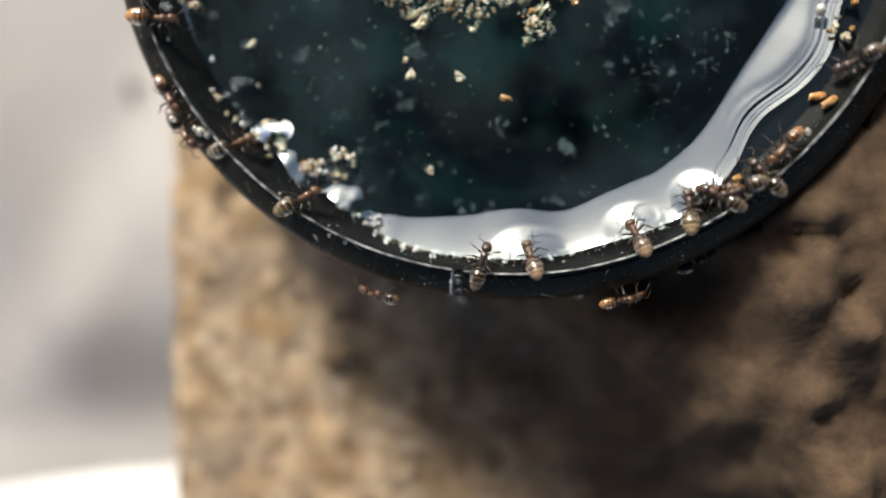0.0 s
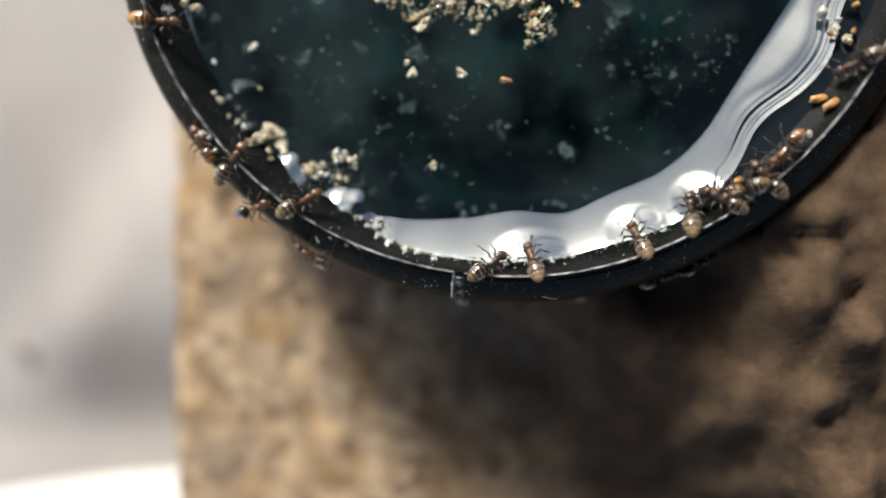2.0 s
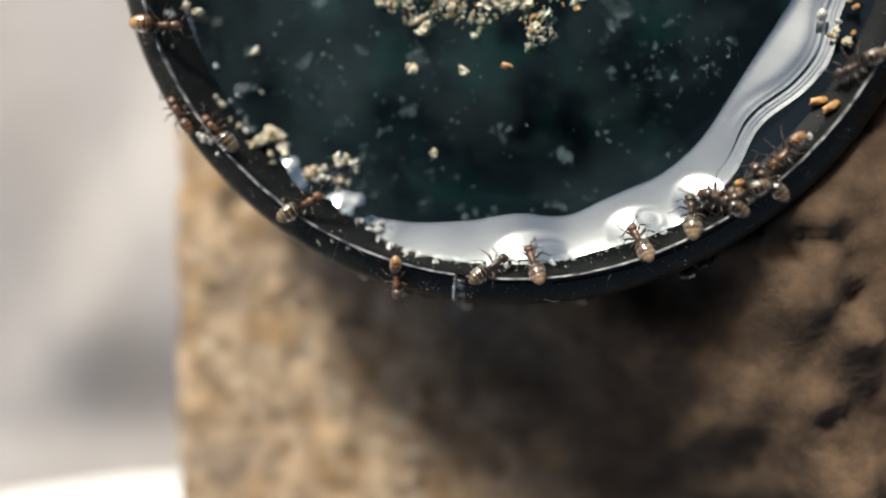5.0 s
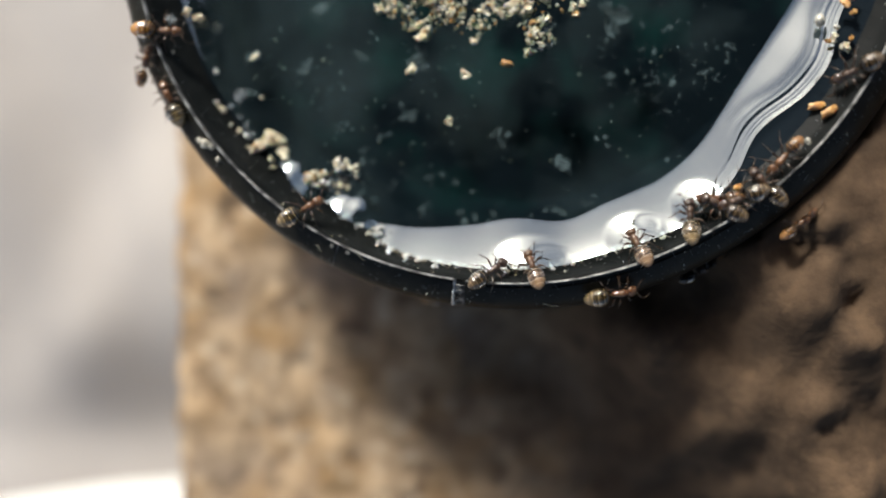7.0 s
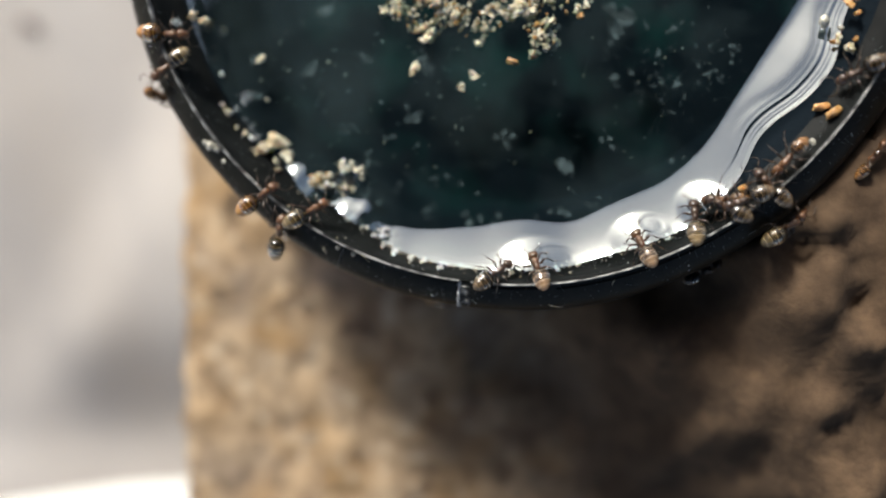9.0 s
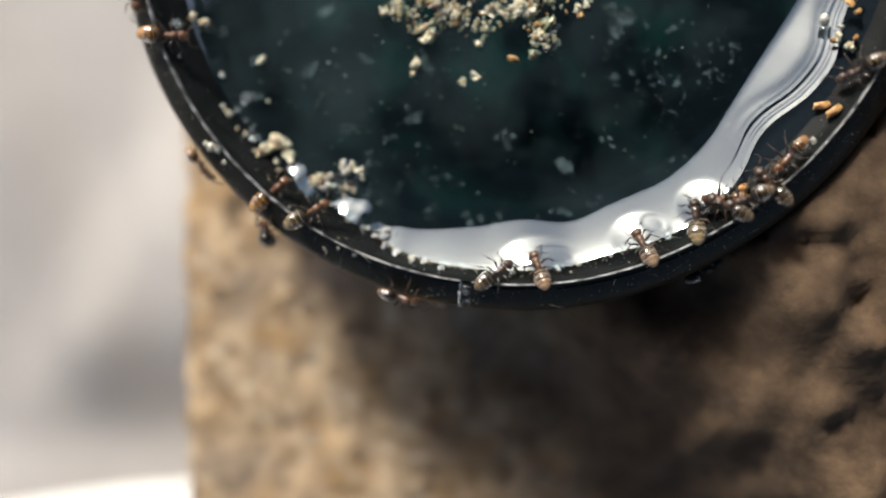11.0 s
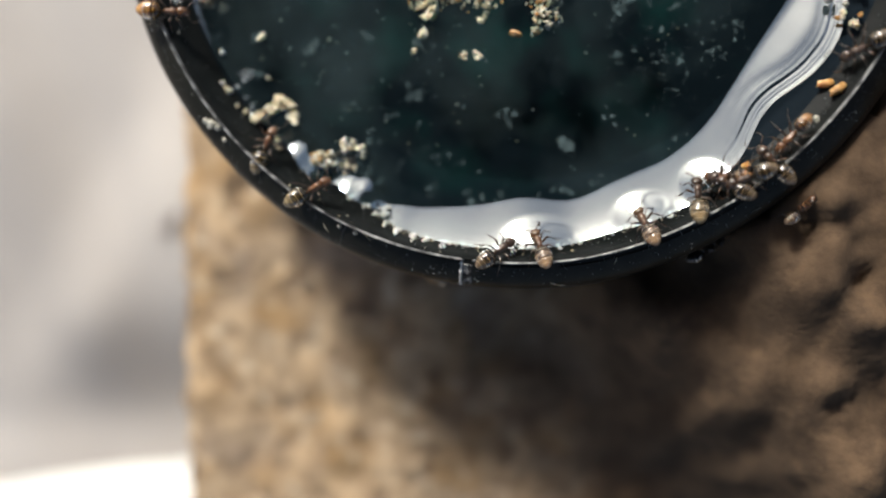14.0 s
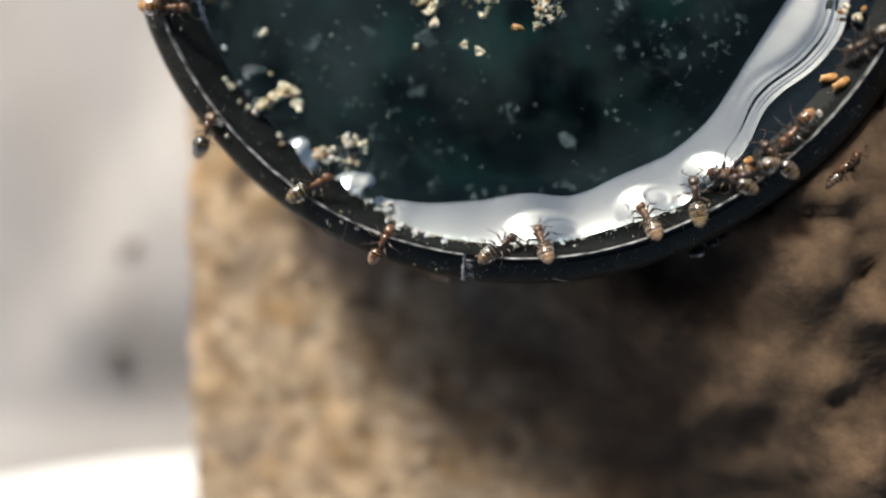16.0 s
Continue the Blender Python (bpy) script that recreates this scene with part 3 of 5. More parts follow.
# kind: gaster colours, colour of its seams, thorax, swollen or not
KINDS = {
    "amber": (((0.17, 0.062, 0.010), (0.46, 0.22, 0.045)), (0.46, 0.26, 0.08), THORAX_RED, 1.0),
    "olive": (((0.036, 0.025, 0.008), (0.17, 0.118, 0.050)), (0.30, 0.22, 0.11), THORAX_RED, 1.0),
    "rosy": (((0.080, 0.042, 0.018), (0.27, 0.165, 0.088)), (0.36, 0.27, 0.18), THORAX_BROWN, 0.95),
    "beige": (((0.075, 0.050, 0.018), (0.28, 0.195, 0.095)), (0.38, 0.29, 0.18), THORAX_DARK, 1.0),
    "dusky": (((0.024, 0.015, 0.007), (0.105, 0.066, 0.030)), (0.20, 0.14, 0.075), THORAX_DARK, 0.9),
    "ruddy": (((0.125, 0.050, 0.012), (0.31, 0.15, 0.046)), (0.34, 0.19, 0.07), THORAX_RED, 0.72),
    "sooty": (((0.008, 0.005, 0.003), (0.018, 0.010, 0.006)), (0.02, 0.012, 0.008), THORAX_SOOTY, 0.75),
    "brown": (((0.030, 0.018, 0.009), (0.11, 0.065, 0.034)), (0.16, 0.11, 0.065), THORAX_RED, 0.75),
}
LABELS = {
    "amber": "ant with swollen glossy amber abdomen on the black rim",
    "olive": "ant with swollen olive-gold translucent abdomen and reddish body",
    "rosy": "ant with pinkish-brown banded abdomen drinking at the syrup",
    "beige": "ant with swollen beige banded abdomen drinking at the syrup",
    "dusky": "dark ant with shiny brown-black abdomen crowded on the rim",
    "ruddy": "reddish-orange ant with a small shiny abdomen",
    "sooty": "blackish ant clinging to the cap's black wall",
    "brown": "slender brown walking ant with pale-seamed dark abdomen",
}


def ovoid(profile, n=18, squash=0.92, mats=(), slots=None):
    """A body along -x to +x from (x, radius) steps, a little flatter than wide."""
    verts, faces, idx = [], [], []
    k = n
    for x, r in profile:
        for i in range(n):
            a = 2 * math.pi * i / n
            verts.append((x, r * math.cos(a), r * math.sin(a) * squash))
    for j in range(len(profile) - 1):
        for i in range(n):
            faces.append((j * k + i, j * k + (i + 1) % n, (j + 1) * k + (i + 1) % n, (j + 1) * k + i))
            idx.append(slots[j] if slots else 0)
    faces.append(tuple(range(n - 1, -1, -1)))
    faces.append(tuple((len(profile) - 1) * k + i for i in range(n)))
    idx += [0, 0]
    return verts, faces, idx


def tube(points, radii, n=6):
    verts, faces = [], []
    pts = [Vector(p) for p in points]
    for j, (p, r) in enumerate(zip(pts, radii)):
        d = (pts[min(j + 1, len(pts) - 1)] - pts[max(j - 1, 0)]).normalized()
        u = d.orthogonal().normalized()
        v = d.cross(u)
        for i in range(n):
            a = 2 * math.pi * i / n
            verts.append(tuple(p + (u * math.cos(a) + v * math.sin(a)) * r))
    for j in range(len(pts) - 1):
        for i in range(n):
            faces.append((j * n + i, j * n + (i + 1) % n, (j + 1) * n + (i + 1) % n, (j + 1) * n + i))
    faces.append(tuple(range(n - 1, -1, -1)))
    faces.append(tuple((len(pts) - 1) * n + i for i in range(n)))
    return verts, faces


def gaster_mesh(name, mats, size):
    """An abdomen of overlapping plates: each is dark in front, glassy behind, with a pale hind margin."""
    length, width = 1.48 * size, 0.57 * size
    prof, slots = [], []
    rings = 60
    seams = (0.0, 0.22, 0.45, 0.66, 0.84, 1.0)
    for j in range(rings + 1):
        s = j / rings
        k = max(i for i, q in enumerate(seams[:-1]) if s >= q - 1e-9)
        u = (s - seams[k]) / (seams[k + 1] - seams[k])
        body = math.sqrt(max(0.0, 1 - abs(2 * s - 1) ** 2.15)) * (1.10 - 0.36 * s)
        bulge = 1 - 0.055 * (1 - math.sin(math.pi * (0.12 + 0.80 * u))) * smoothstep(0.0, 0.1, s)
        prof.append((-s * length, max(0.02, width * body * bulge)))
        slots.append(1 if u > 0.92 else 2 if k == 0 or u < (0, 0.5, 0.12, 0.0, 0.0)[k] else 0 if k < 3 else 3)
    v, f, idx = ovoid(prof, 24, 0.88, slots=slots)
    return mesh_from(name, v, f, mats, slots=idx)


def head_mesh(mat):
    prof = [(-0.30, 0.06), (-0.28, 0.17), (-0.22, 0.25), (-0.10, 0.295), (0.02, 0.29), (0.14, 0.25), (0.24, 0.18), (0.31, 0.10), (0.33, 0.03)]
    v, f, _ = ovoid(prof, 16, 0.72)
    return mesh_from("head", v, f, mat)


def thorax_mesh(mat):
    prof = [(0.50, 0.05), (0.47, 0.12), (0.38, 0.19), (0.24, 0.225), (0.10, 0.20), (0.0, 0.165), (-0.10, 0.17), (-0.22, 0.175), (-0.32, 0.13), (-0.37, 0.06)]
    v, f, _ = ovoid(prof[::-1], 16, 1.05)
    v = [(x, y, z + 0.05 * math.sin((x + 0.1) * 5)) for x, y, z in v]
    return mesh_from("thorax", v, f, mat)


HIP = {"front": (0.36, 0.11, 0.36), "middle": (0.12, 0.12, 0.36), "hind": (-0.14, 0.12, 0.36)}
FOOT = {"front": (0.78, 0.82), "middle": (0.05, 1.12), "hind": (-0.85, 1.02)}


def leg_mesh(where, side, rng):
    hx, hy, _ = HIP[where]
    fx, fy = FOOT[where]
    dx, dy = (fx - hx) * rng.uniform(0.9, 1.1), (fy - hy) * rng.uniform(0.9, 1.08)
    pts = [(0, 0, 0), (dx * 0.10, dy * 0.14, -0.07), (dx * 0.34, dy * 0.36, 0.16), (dx * 0.48, dy * 0.50, 0.22), (dx * 0.70, dy * 0.72, -0.04),
           (dx * 0.84, dy * 0.88, -0.30), (dx * 0.98, dy * 0.97, -0.34), (dx * 1.2, dy * 1.14, -0.355)]
    pts = [(x, y * side, z) for x, y, z in pts]
    v, f = tube(pts, [0.06, 0.05, 0.062, 0.045, 0.04, 0.026, 0.02, 0.012])
    return mesh_from("leg", v, f, LEG_BROWN)


def antenna_mesh(side, bend):
    pts = [(0, 0, 0), (0.10, 0.17 * side, 0.10), (0.22, 0.36 * side, 0.10), (0.30, 0.44 * side, 0.08), (0.48 + bend, 0.46 * side, 0.0),
           (0.66 + bend, 0.40 * side, -0.09), (0.80 + bend, 0.30 * side, -0.16)]
    v, f = tube(pts, [0.028, 0.026, 0.026, 0.024, 0.026, 0.03, 0.016])
    return mesh_from("antenna", v, f, LEG_BROWN)


def build_ant(kind):
    rng = random.Random(kind)
    (c1, c2), seam, thorax_mat, size = KINDS[kind]
    mats = [shell(kind + "_gaster", tuple(min(1, c * 1.1 + 0.01) for c in c1), tuple(min(1, c * 1.15 + 0.02) for c in c2), 0.0, 0.10, 0.55), shell(kind + "_seam", seam, tuple(min(1, c * 1.2) for c in seam), 0.1, 0.3),
            shell(kind + "_plate", tuple(c * 0.16 for c in c1), tuple(c * 0.24 for c in c2), 0.0, 0.10),
            shell(kind + "_tip", tuple(c * 0.9 + 0.006 for c in c1), tuple(c * 0.95 + 0.02 for c in c2), 0.15, 0.10)]
    ant = tagged(new("ant"), LABELS[kind], "ant", "ants at the syrup cap")
    part_of("thorax", thorax_mesh(thorax_mat), ant).location = Vector((0.02, 0, 0.42)) * MM
    v, f = tube([(0.08, 0, 0), (0.03, 0, 0.02), (0, 0, 0.12), (-0.03, 0, 0.03), (-0.09, 0, 0)], [0.05, 0.06, 0.05, 0.06, 0.05], 8)
    part_of("petiole", mesh_from("petiole", v, f, thorax_mat), ant).location = Vector((-0.40, 0, 0.36)) * MM
    g = part_of("gaster", gaster_mesh("gaster", mats, size), ant, "swollen shiny banded abdomen" if size > 0.85 else "shiny banded abdomen")
    g.location, g.rotation_euler = Vector((-0.42, 0, 0.34 + 0.22 * size)) * MM, (0, radians(-4), 0)
    head = part_of("head", head_mesh(thorax_mat), ant)
    head.location, head.rotation_euler = Vector((0.76, 0, 0.40)) * MM, (0, radians(22), 0)
    for side in (-1, 1):
        part_of("antenna", antenna_mesh(side, rng.uniform(-0.1, 0.1)), head).location = Vector((0.18, 0.10 * side, 0.10)) * MM
        v, f, _ = ovoid([(-0.055, 0.012), (-0.04, 0.045), (0, 0.06), (0.04, 0.045), (0.055, 0.012)], 8, 0.8)
        part_of("eye", mesh_from("eye", v, f, EYE_BLACK), head).location = Vector((0.03, 0.24 * side, 0.09)) * MM
        v, f = tube([(0, 0, 0), (0.07, 0.02 * side, -0.01), (0.13, -0.03 * side, -0.02)], [0.035, 0.035, 0.01])
        part_of("mandible", mesh_from("mandible", v, f, thorax_mat), head).location = Vector((0.28, 0.07 * side, -0.03)) * MM
        for where in HIP:
            x, y, z = HIP[where]
            part_of("leg", leg_mesh(where, side, rng), ant).location = Vector((x, y * side, z)) * MM
    return ant


MODELS = {kind: build_ant(kind) for kind in KINDS}
USED = set()


def ant_at(kind, m):
    """The first ant of a kind is its model itself, the rest are copies."""
    if kind in USED:
        ant = copy_thing(MODELS[kind], m)
        for ob in (ant, *ant.children_recursive):
            ob.animation_data_clear()
        return ant
    USED.add(kind)
    MODELS[kind].matrix_basis = m
    return MODELS[kind]


def feeding_pose(gx, gy, hx, hy, size, height=36.45, dip=16, lean=0):
    """Pose of an ant whose abdomen is over (gx, gy) at that height and whose head points to (hx, hy), dipped to drink."""
    turn = math.degrees(math.atan2(hy - gy, hx - gx))
    r = pose(0, 0, 0, lean, 0, 0)
    spin = pose(0, 0, 0, 0, 0, turn) @ pose(0, 0, 0, 0, dip, 0) @ r
    back = spin @ Vector((-0.42 - 0.74 * size, 0, 0.34 + 0.22 * size))
    return Matrix.Translation(Vector((gx - back.x, gy - back.y, height - back.z)) * MM) @ spin


FEEDERS = [
    ("amber", -24.07, 10.8, -21.51, 10.65, 36.4, 8),
    ("olive", -15.6, 0.0, -14.18, 0.82, 36.45, 14),
    ("rosy", -1.71, -3.37, -2.39, -1.7, 36.45, 38),
    ("rosy", 4.02, -2.15, 3.23, -0.58, 36.45, 38),
    ("dusky", 8.84, 0.08, 7.34, 0.9, 36.3, 14),
    ("dusky", 9.86, 1.16, 8.6, 0.67, 36.6, 8),
    ("dusky", 10.95, 0.95, 9.9, 2.2, 36.2, 14),
    ("ruddy", 11.83, 3.66, 10.45, 2.01, 36.2, 10),
    ("dusky", 15.62, 7.88, 14.32, 7.24, 36.2, 10),
    ("ruddy", 8.77, 0.89, 7.59, 0.9, 36.0, 16),
]
DRINKERS = [ant_at(k, feeding_pose(gx, gy, hx, hy, KINDS[k][3], z, dip)) for k, gx, gy, hx, hy, z, dip in FEEDERS]

# a dark ant that clings to the wall below the rim all along
HANGER = -63.0, 25.9, 74

# ---- crumbs, flakes and beads ----
def lump_mesh(name, mat, seed, stretch=(1, 1, 0.8), rough=0.25, sub=2):
    bm = bmesh.new()
    bmesh.ops.create_icosphere(bm, subdivisions=sub, radius=0.5)
    for v in bm.verts:
        c = v.co.normalized()
        k = 1 + rough * 1.4 * noise.noise(c * 1.6 + Vector((seed * 3.1, 0, 0))) + rough * 0.7 * noise.noise(c * 4.0 + Vector((0, seed * 2.3, 0)))
        v.co = Vector((v.co.x * stretch[0], v.co.y * stretch[1], v.co.z * stretch[2])) * k * MM
    me = bpy.data.meshes.new(name)
    bm.to_mesh(me)
    bm.free()
    me.materials.append(mat)
    me.polygons.foreach_set("use_smooth", [sub > 2] * len(me.polygons))
    return me


CLUMP = [lump_mesh("clump", GRAIN_CREAM, i + 10, (1, 0.6 + 0.1 * i, 0.65), 1.15, 2) for i in range(5)]
CREAM = [lump_mesh("crumb", GRAIN_CREAM, i, (1, 0.55 + 0.1 * i, 0.6), 0.8, 2) for i in range(5)]
AMBER = [lump_mesh("crumb", GRAIN_AMBER, i + 20, (1, 0.42 + 0.08 * i, 0.45), 0.4, 2) for i in range(4)]
GREY = [lump_mesh("flake", WISP_GREY, i + 40, (1, 0.35 + 0.1 * i, 0.2), 1.9) for i in range(6)]
FROTH = [lump_mesh("froth", FROTH_WHITE, i + 80, (1, 0.8, 0.7), 0.3, 2) for i in range(3)]
GRIT = [lump_mesh("grit", GRIT_DARK, i + 90, (1, 0.6, 0.6), 0.6, 1) for i in range(3)]
BEAD = [lump_mesh("bead", SILVER_BEAD, i + 60, (1, 0.95 - 0.12 * i, 0.75), 0.16 + 0.05 * i, 3) for i in range(4)]
rng = random.Random(7)
STYLE = {
    "cream": (CREAM, "crumb", "pale cream sugary crumb lying in the cap", "crumb"),
    "clump": (CLUMP, "crumb", "pale cream ragged crumb afloat in the syrup", "crumb"),
    "amber": (AMBER, "crumb", "amber-brown crumb lying in the cap", "crumb"),
    "grey": (GREY, "flake", "grey thin flake sunk in the syrup", "flake"),
    "froth": (FROTH, "froth", "white foamy bubble in the crumbs at the syrup's edge", "froth"),
    "grit": (GRIT, "grit", "dark brown grit grain at the syrup's edge", "grit"),
    "bead": (BEAD, "bead", "clear silvery droplet on the black rim", "droplet"),
}


def bit(style, x, y, z, size):
    meshes, name, label, category = STYLE[style]
    ob = new(name, rng.choice(meshes))
    s = size * rng.uniform(0.85, 1.15)
    flat = style in ("grey", "bead")
    ob.matrix_basis = Matrix.LocRotScale(Vector((x, y, z)) * MM, Euler((rng.uniform(-0.4, 0.4) if flat else rng.uniform(0, 6.3),
                                         rng.uniform(-0.4, 0.4) if flat else rng.uniform(0, 6.3), rng.uniform(0, 6.3))), (s, s, s))
    return tagged(ob, label, category, {"cream": "crumbs in the cap", "clump": "crumbs in the cap", "amber": "crumbs in the cap", "froth": "froth in the cap", "grit": "grit in the cap", "grey": "flakes in the syrup", "bead": "droplets on the rim"}[style])


def stuff(name, label, category, pieces):
    """Many small pieces joined into one object: (style, x, y, z, size)."""
    verts, faces, mats, slots = [], [], [], []
    for style, x, y, z, size in pieces:
        me = rng.choice(STYLE[style][0])
        if me.materials[0] not in mats:
            mats.append(me.materials[0])
        turn = Euler((rng.uniform(0, 6.3), rng.uniform(0, 6.3), rng.uniform(0, 6.3))).to_matrix()
        base = len(verts)
        verts += [tuple(turn @ (v.co / MM) * size + Vector((x, y, z))) for v in me.vertices]
        faces += [tuple(base + i for i in p.vertices) for p in me.polygons]
        slots += [mats.index(me.materials[0])] * len(me.polygons)
    return tagged(new(name, mesh_from(name, verts, faces, mats, False, slots)), label, category, kind="stuff")


def scatter(mix, cx, cy, rx, ry, z, count, lo, hi, rise):
    made = []
    for _ in range(count):
        a, q = rng.uniform(0, 6.283), math.sqrt(rng.random())
        made.append((rng.choice(mix), cx + rx * q * math.cos(a), cy + ry * q * math.sin(a), z + rise * rng.random(), rng.uniform(lo, hi)))
    return made


def heap(mix, cx, cy, rx, ry, z, count, lo, hi, rise=0.0):
    for _ in range(count):
        a, q = rng.uniform(0, 6.283), math.sqrt(rng.random())
        x, y = cx + rx * q * math.cos(a), cy + ry * q * math.sin(a)
        bit(rng.choice(mix), x, y, z + rise * (1 - q) * rng.random(), rng.uniform(lo, hi))


TOP = SYRUP_LEVEL
# the raft of crumbs afloat in the middle
for cx, cy, n in ((-10.26, 12.11, 7), (-8.41, 10.98, 4), (-6.87, 11.80, 15), (-5.44, 10.77, 5), (-2.67, 11.90, 10), (-1.74, 10.67, 12), (-1.54, 9.64, 6), (0.31, 11.90, 5), (-4.51, 11.70, 8), (-8.21, 12.72, 10)):
    heap(("clump", "clump", "cream", "amber", "grey", "grey"), cx, cy, 1.0, 0.62, TOP - 0.12, int(n * 2.2), 0.12, 0.36, 0.4)
    heap(("clump", "clump", "clump", "amber", "grit"), cx, cy, 0.9, 0.55, TOP - 0.2, int(n * 0.9), 0.4, 0.85, 0.3)
stuff("crumb_raft", "dense raft of pale and amber crumbs afloat", "crumbs",
      scatter(("cream", "cream", "amber", "grey"), -4.0, 14.0, 8.0, 1.9, TOP - 0.2, 240, 0.15, 0.5, 0.4)
      + [p for cx, cy in ((-9.6, 12.2), (-6.9, 11.8), (-5.0, 11.2), (-2.2, 11.9), (-1.7, 10.5), (-8.4, 11.3)) for p in scatter(("cream", "cream", "amber"), cx, cy, 1.2, 0.8, TOP - 0.2, 34, 0.1, 0.26, 0.3)])
for x, y, s in ((-9.2, 8.4, 0.5), (-8.5, 10.3, 0.55), (-5.35, 10.0, 0.5)):
    bit("cream", x, y, TOP + 0.05, s)
heap(("grey",), -8.5, 9.2, 0.5, 0.5, TOP - 0.5, 3, 0.5, 0.9)
# flakes sunk in the liquid
heap(("grey",), 5.7, 9.3, 4.0, 2.8, TOP - 2.3, 46, 0.12, 0.36, 1.2)
heap(("grey",), 2.6, 11.3, 0.7, 0.8, TOP - 1.4, 16, 0.35, 0.7)
for x, y, n, s in ((-9.5, 6.3, 3, 0.6), (-13.7, 5.4, 2, 0.4), (-18.8, 9.9, 3, 0.7), (-19.0, 7.5, 2, 0.5), (-8.0, 2.4, 5, 0.35), (-8.3, 0.4, 6, 0.35), (-6.1, 0.0, 8, 0.35),
                   (-4.4, -0.2, 3, 0.4), (-0.8, 0.3, 8, 0.35), (2.2, 4.4, 4, 0.4), (1.4, 0.8, 3, 0.3), (-20.4, 7.5, 5, 0.5), (-14.5, 12.2, 4, 0.5), (-12.4, 9.4, 3, 0.5),
                   (5.9, 3.0, 3, 0.3), (-1.8, -0.3, 3, 0.3), (-11.0, 5.0, 4, 0.35), (-12.0, 3.6, 4, 0.35), (-4.0, 4.6, 4, 0.5), (-15.5, 9.0, 4, 0.5), (-11.8, 1.4, 6, 0.4)):
    heap(("grey",), x, y, 0.7, 0.5, TOP - 1.3, n + 1, s * 0.4, s * 1.0, 0.6)
stuff("fine_flakes", "fine grey flakes suspended in the syrup", "flakes",
      scatter(("grey",), -7.0, 6.5, 13.0, 7.0, TOP - 3.0, 300, 0.05, 0.22, 2.4) + scatter(("grey",), 6.0, 8.5, 4.5, 4.0, TOP - 2.6, 260, 0.05, 0.2, 2.0))
stuff("fine_specks", "tiny pale specks adrift in the syrup", "specks",
      scatter(("froth", "clump", "grey"), -12.0, 7.5, 7.5, 5.5, TOP - 1.6, 130, 0.04, 0.13, 1.5) + scatter(("froth", "clump", "grey"), 0.0, 5.5, 9.0, 6.0, TOP - 1.8, 70, 0.04, 0.13, 1.6))
# the pile at the drinking ant and the strand beside it
heap(("clump", "froth", "grit", "grit", "amber"), -14.6, 2.3, 0.85, 0.5, 33.9, 58, 0.14, 0.40, 0.9)
heap(("cream", "froth", "grit"), -13.1, 3.1, 0.4, 0.4, 34.0, 14, 0.2, 0.46, 0.5)
heap(("cream", "grey"), -12.4, 2.75, 0.3, 0.45, 34.0, 9, 0.18, 0.36, 0.4)
heap(("grit", "grit", "grey", "cream"), -13.5, 2.1, 0.9, 0.7, 33.7, 40, 0.2, 0.5, 0.4)
for x, y, s, k in ((-18.6, 4.9, 0.4, "grey"), (-18.9, 5.4, 0.35, "grey"), (-19.3, 6.0, 0.4, "grey"), (-17.3, 3.0, 0.4, "cream"), (-17.4, 3.5, 0.4, "cream"),
                   (-20.7, 6.88, 0.3, "froth"), (-20.3, 6.4, 0.35, "clump"), (-19.8, 6.6, 0.28, "grey"), (-19.2, 7.4, 0.6, "grey"), (-19.4, 7.1, 0.5, "grey"), (-17.9, 7.1, 0.3, "clump"),
                   (-19.85, 5.35, 0.4, "clump"), (-19.3, 5.2, 0.34, "clump"), (-18.9, 4.9, 0.4, "froth"), (-18.3, 9.5, 0.4, "clump"), (-20.7, 8.7, 0.3, "froth")):
    bit(k, x, y, 33.9, s)
# droplets and crumbs on the rim
for x, y, s in ((-21.1, 4.5, 0.36), (-20.78, 4.3, 0.62), (-20.35, 4.1, 0.42), (-20.55, 4.35, 0.3), (-20.0, 3.4, 0.34), (-22.6, 9.6, 0.25), (-13.3, -1.6, 0.25), (-12.4, -2.0, 0.3)):
    bit("bead", x, y, 35.62, s)
edge = []
for i in range(420):
    a = radians(rng.choice((rng.uniform(-114, -93), rng.uniform(-120, -64))))
    lump = nz(60 * a, 2.0) + 0.5 * nz(150 * a, 5.0)
    style = rng.choice(("froth", "froth", "cream") if lump > 0.12 else ("grit", "grit", "grit", "cream"))
    r = contact_radius(a) + rng.gauss(0.02, 0.09) + (0.05 if style == "froth" else 0.0)
    edge.append((style, CAP_X + r * math.cos(a), CAP_Y + r * math.sin(a), shelf_height(r, a) + 0.05, rng.uniform(0.10, 0.34) if style == "froth" else rng.uniform(0.06, 0.22)))
for i in range(160):
    a = radians(rng.uniform(-128, -60))
    r = rng.uniform(20.6, 21.6)
    edge.append((rng.choice(("grit", "grit", "grit", "cream", "grey")), CAP_X + r * math.cos(a), CAP_Y + r * math.sin(a), shelf_height(r, a) + 0.03, rng.uniform(0.05, 0.2)))
for i in range(46):
    a = radians(rng.gauss(-113.2, 1.1))
    r = rng.uniform(19.9, 20.75)
    edge.append((rng.choice(("froth", "froth", "grit", "grey")), CAP_X + r * math.cos(a), CAP_Y + r * math.sin(a), 34.1 + 0.5 * (r - 19.9), rng.uniform(0.08, 0.26)))
stuff("edge_crumbs", "fine froth, pale crumbs and dark grit along the syrup's edge", "crumbs", edge)
